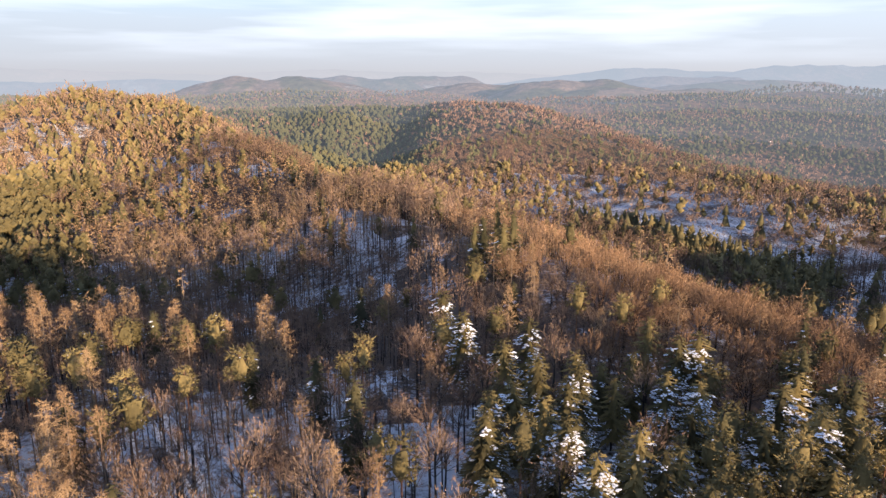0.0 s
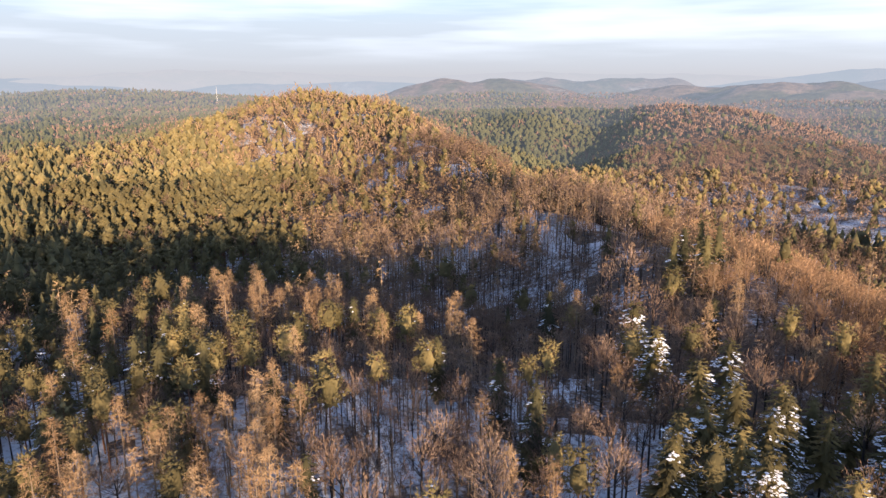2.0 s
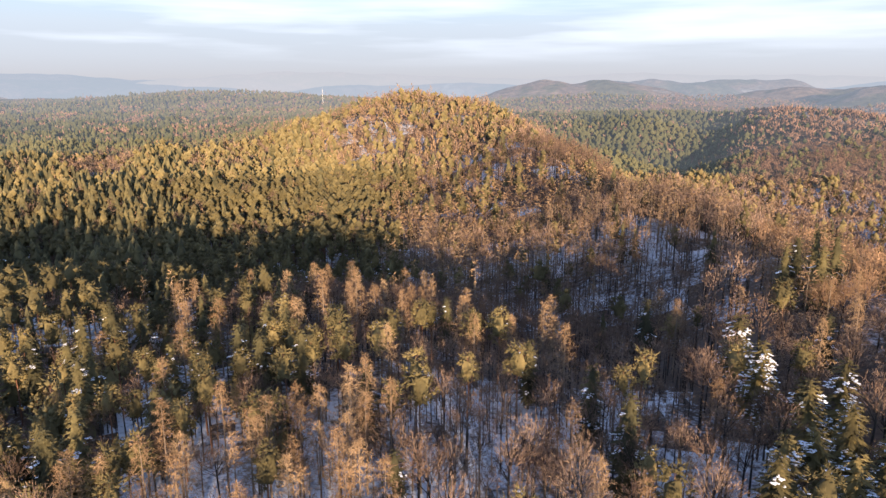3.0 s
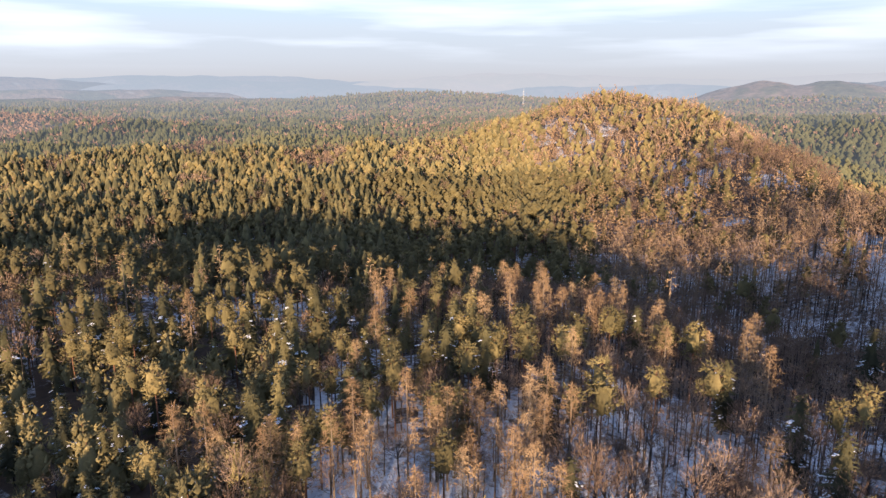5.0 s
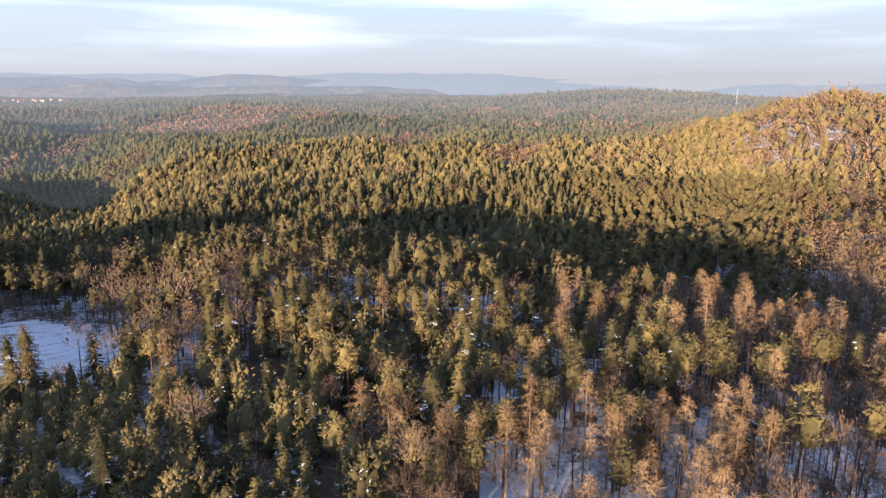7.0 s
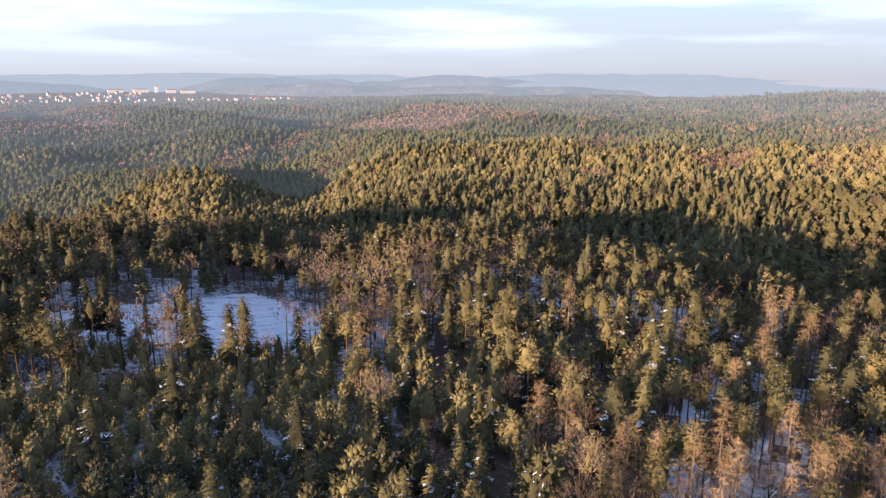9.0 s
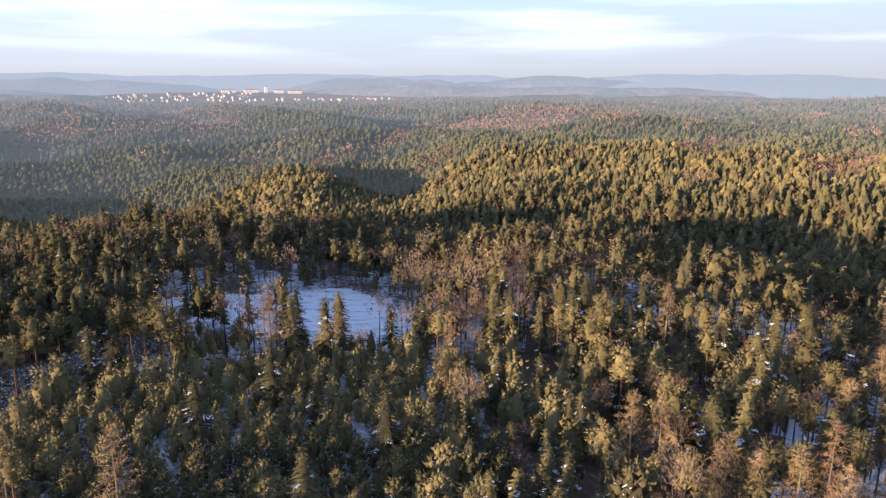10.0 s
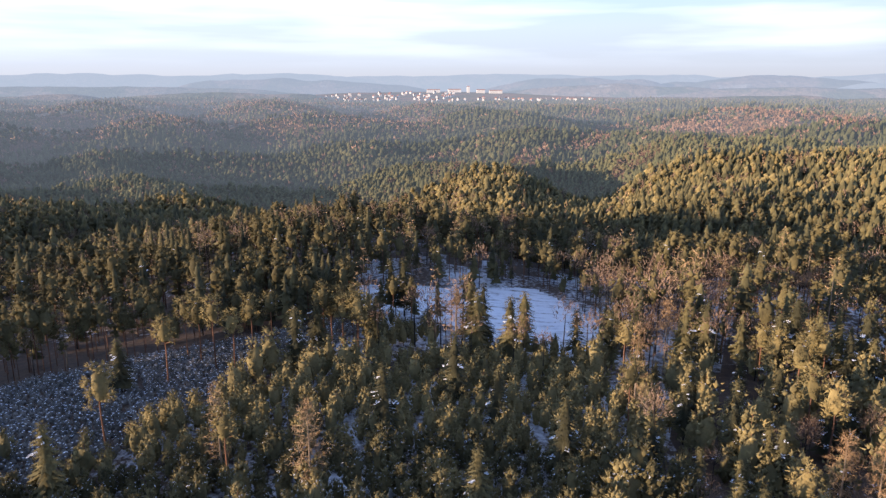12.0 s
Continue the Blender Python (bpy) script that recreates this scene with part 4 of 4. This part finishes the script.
    joined("beech_wood", "close wood of bare reddish beeches beside the field", dress(x[ok], y[ok], rng, 0.62, 0.88), [broad_beech(760 + k, 1) for k in range(8)])
    x, y, rng = scatter(8.2, 168, 250, -40, -2.5, 33)
    # sun and shade put into the twig colour: golden when lit, brown below
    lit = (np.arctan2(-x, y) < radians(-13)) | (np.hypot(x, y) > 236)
    joined("beech_wood", "wood of broad beeches covering the ridge, their twigs coloured golden as if sunlit", dress(x[lit], y[lit], rng, 0.8, 1.15), [broad_beech(700 + k, 0) for k in range(8)])
    joined("beech_wood", "wood of broad beeches below the ridge, their twigs kept brown as if in shade", dress(x[~lit], y[~lit], rng, 0.7, 1.0), [beech(740 + k, 0, True) for k in range(8)])
    x, y, rng = scatter(8.2, 250, 420, -40, -0.5, 40)
    joined("far_beech_wood", "wood of broad beeches covering the ridge, their twigs coloured golden as if sunlit", dress(x, y, rng, 0.75, 1.05), [broad_beech(720 + k, 1) for k in range(8)])
    belts = [(7.6, 235, 430, 1, 22, 0.64, 1.2), (6.8, 430, 660, 2, 36, 0.75, 1.2), (6.8, 660, 900, 3, 23, 0.78, 1.2)]
    belts += [(cell, a, b, 3 if a < 1050 else 4, seed, 0.8, 1.05) for (a, b, _), cell, seed in zip(RINGS, (7.2, 8.5, 10.5, 12.5, 15.5, 19), (43, 28, 24, 29, 41, 42))]
    for cell, a, b, d, seed, low, high in belts:
        x, y, rng = scatter(cell, a, b, -37, 133, seed)
        kind = choose(x, y, rng)
        head, dist = np.degrees(np.arctan2(-x, y)), np.hypot(x, y)
        kind[(kind == 0) & (head < -0.5) & (dist < 420)] = -1
        kind[(head > 103) & (dist < 430) & (rng.random(x.shape) < 0.2)] = -1
        for k, name in enumerate(NAMES):
            sel = kind == k
            if not sel.any():
                continue
            forms = shapes[name, d]
            # from the first ring outwards the crowns wear the materials with emitted haze
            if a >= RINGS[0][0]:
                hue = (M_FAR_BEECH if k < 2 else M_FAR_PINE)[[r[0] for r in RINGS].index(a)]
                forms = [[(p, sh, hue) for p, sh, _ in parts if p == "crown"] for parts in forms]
            px, py, pz, turn, size = grown(k, x[sel], y[sel], rng, low, high)
            size = size * (1 + 0.16 * wave(px, py, 120, 44))
            joined("far_" + name.replace("_tree", "") + "_wood", "distant wood, each a " + KINDS[name][1], (px, py, pz, turn, size), forms)
    # small snowy conifers on the felled strip
    x, y, rng = scatter(1.75, 150, 300, 97, 136, 27)
    ok = inside(x, y, SCRUB) & (rng.random(x.shape) < 0.9)
    joined("scrub", "low snowy conifer scrub on a felled strip", dress(x[ok], y[ok], rng, 0.9, 2.0), [shrub(900 + k) for k in range(8)])
    # the wood goes on unseen behind, its heights set to shape the sunlight
    x, y, rng = scatter(7.0, 4, 420, 136, 245, 25)
    bx, by, _ = scatter(8, 60, 420, -115, -40, 35)
    joined("far_beech_wood", "unseen wood of bare beeches added behind, kept low to let the sun past", dress(bx, by, rng, 0.5, 0.7), shapes["beech_tree", 4])
    tall = (np.hypot(x, y) > 345) & (np.degrees(np.arctan2(-x, y)) % 360 > 172)
    joined("young_pine_wood", "unseen young pines added behind, low enough to let the sun past", dress(x[~tall], y[~tall], rng), shapes["young_pine", 3])
    joined("pine_wood", "unseen tall pine wood added behind, set back from the near trees' sun", dress(x[tall], y[tall], rng), shapes["pine_tree", 3])


grow_woods()


# ---- the snowy field ----
def field_material():
    """Wind-blown snow with the dark lines of ploughed ground showing through."""
    m = bpy.data.materials.new("snowy_ploughed_field")
    m.use_nodes = True
    n = Nodes(m.node_tree)
    geo = n.add("ShaderNodeNewGeometry")
    turn = n.add("ShaderNodeMapping")
    turn.inputs["Rotation"].default_value = (0, 0, radians(12))
    turn.inputs["Scale"].default_value = (0.25, 0.035, 0.1)
    n.join(geo, "Position", turn, "Vector")
    rows = n.noise(turn.outputs[0], 1.6, 4.0, 0.6)
    spots = n.noise(geo.outputs["Position"], 0.35, 4.0, 0.6)
    both = n.maths("ADD", n.maths("MULTIPLY", rows.outputs["Fac"], 0.65), n.maths("MULTIPLY", spots.outputs["Fac"], 0.35))
    col = n.ramp(both, [(0.34, (0.16, 0.12, 0.085)), (0.43, (0.62, 0.64, 0.68)), (0.52, (0.80, 0.83, 0.88))])
    bsdf = n.add("ShaderNodeBsdfPrincipled", Roughness=0.6)
    n.tree.links.new(col, bsdf.inputs["Base Color"])
    b = n.add("ShaderNodeBump", Strength=0.4, Distance=0.3)
    n.join(rows, "Fac", b, "Height")
    n.join(b, "Normal", bsdf, "Normal")
    out = n.add("ShaderNodeOutputMaterial")
    n.join(bsdf, 0, out, 0)
    return m


def build_field():
    gx, gy = np.meshgrid(np.arange(-360, -220, 2.0), np.arange(-75, 45, 2.0), indexing="ij")
    v = np.stack([gx, gy, height(gx, gy) + 0.35], -1).reshape(-1, 3)
    n, m = gx.shape
    i, j = np.meshgrid(np.arange(n - 1), np.arange(m - 1), indexing="ij")
    p = (i * m + j).ravel()
    ok = in_field(gx.ravel()[p] + 1, gy.ravel()[p] + 1)
    p = p[ok]
    t = np.concatenate([np.stack([p, p + m, p + m + 1], -1), np.stack([p, p + m + 1, p + 1], -1)])
    used, t = np.unique(t, return_inverse=True)
    ob = new("field", mesh_from("field", v[used], t.reshape(-1, 3), [field_material()], smooth=True))
    tagged(ob, "snow-covered open field with dark furrows among the woods", "field", kind="structure")


build_field()


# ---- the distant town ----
# own colours of wall and roof, dulled by a share of emitted haze
M_HAZED_PLASTER = material("white_plaster_in_haze", [(0.7, 0.67, 0.63), (0.8, 0.78, 0.75)], scale=0.02, far=0.35)
M_HAZED_TILES = material("red_roof_tiles_in_haze", [(0.28, 0.11, 0.07), (0.38, 0.18, 0.12)], scale=0.02, far=0.35)


def house_meshes(w, d, h, rise):
    """Walls with gables, and a roof of two slabs that overhang."""
    a, b = w / 2, d / 2
    wall = [(-a, -b, -6), (a, -b, -6), (a, b, -6), (-a, b, -6), (-a, -b, h), (a, -b, h), (a, b, h), (-a, b, h), (-a, 0, h + rise), (a, 0, h + rise)]
    wt = [(0, 1, 5), (0, 5, 4), (1, 2, 6), (1, 6, 5), (2, 3, 7), (2, 7, 6), (3, 0, 4), (3, 4, 7), (4, 8, 7), (5, 6, 9)]
    o, t = 0.5, 0.35
    roof, rt = [], []
    for s in (-1, 1):
        k = len(roof)
        for lift in (0.05, t):
            roof += [(-a - o, s * (b + o), h - o * rise / b + lift), (a + o, s * (b + o), h - o * rise / b + lift), (a + o, 0, h + rise + lift), (-a - o, 0, h + rise + lift)]
        for q in ((0, 1, 2, 3), (4, 5, 6, 7), (0, 1, 5, 4), (1, 2, 6, 5), (2, 3, 7, 6), (3, 0, 4, 7)):
            rt += [(k + q[0], k + q[1], k + q[2]), (k + q[0], k + q[2], k + q[3])]
    return mesh_from("wall", wall, wt, [M_HAZED_PLASTER]), mesh_from("roof", roof, rt, [M_HAZED_TILES])


def build_house(head, d, turn, meshes, label="small white house with a red gabled roof, far off"):
    x, y = polar(head, d)
    house = new("house")
    house.matrix_world = pose(x, y, float(height(x, y)) + 1.0, 0, 0, turn)
    tagged(house, label, "house", group="houses of the distant town")
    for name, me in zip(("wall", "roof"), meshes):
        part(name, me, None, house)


def build_town():
    r = random.Random(77)
    kinds = [house_meshes(r.uniform(9, 14), r.uniform(8, 10), r.uniform(5, 8), r.uniform(3, 4.5)) for _ in range(5)]
    for i in range(85):
        build_house(r.uniform(95, 106.5), r.uniform(2850, 3250), r.uniform(0, 360), kinds[i % 5])
    for i in range(40):
        build_house(r.uniform(84, 96), r.uniform(2830, 2930), r.uniform(0, 360), kinds[i % 5])
    long = [house_meshes(60, 14, 11, 3), house_meshes(38, 12, 13, 3), house_meshes(12, 12, 26, 3)]
    for head, k in ((97.0, 0), (95.3, 0), (94.2, 2), (93.2, 1), (92.0, 0)):
        build_house(head, 3300, head + 8, long[k], "long pale building on the hill above the town")


build_town()


# ---- a pale mast on the wooded rise ----
def build_mast(head, d, top):
    """A slender lattice mast: four legs that lean together, cross braces and a whip on top."""
    x, y = polar(head, d)
    foot = float(height(x, y))
    mast = new("radio_mast")
    mast.matrix_world = pose(x, y, foot, 0, 0, head)
    tagged(mast, "slender pale lattice mast rising from a distant wood", "mast")
    h = top - foot
    for sx, sy in ((-1, -1), (1, -1), (1, 1), (-1, 1)):
        leg = Shape(5)
        leg.tube([(1.6 * sx, 1.6 * sy, -1), (0.5 * sx, 0.5 * sy, h * 0.86)], [0.22, 0.16], 4)
        part("leg", leg, M_HAZED_PLASTER, mast)
    for k in range(9):
        z = h * 0.1 * k
        w = 1.6 - 1.1 * z / (h * 0.86)
        brace = Shape(6)
        for (ax, ay), (bx, by) in zip(((-1, -1), (1, -1), (1, 1), (-1, 1)), ((1, -1), (1, 1), (-1, 1), (-1, -1))):
            brace.blade(Vector((ax * w, ay * w, z)), Vector((bx * w, by * w, z + h * 0.09)), 0.2, Vector((ax + bx, ay + by, 0)))
        part("brace", brace, M_HAZED_PLASTER, mast)
    whip = Shape(7)
    whip.tube([(0, 0, h * 0.84), (0, 0, h)], [0.3, 0.12], 5)
    part("antenna", whip, M_HAZED_PLASTER, mast)


build_mast(33.83, 1900, 78.0)
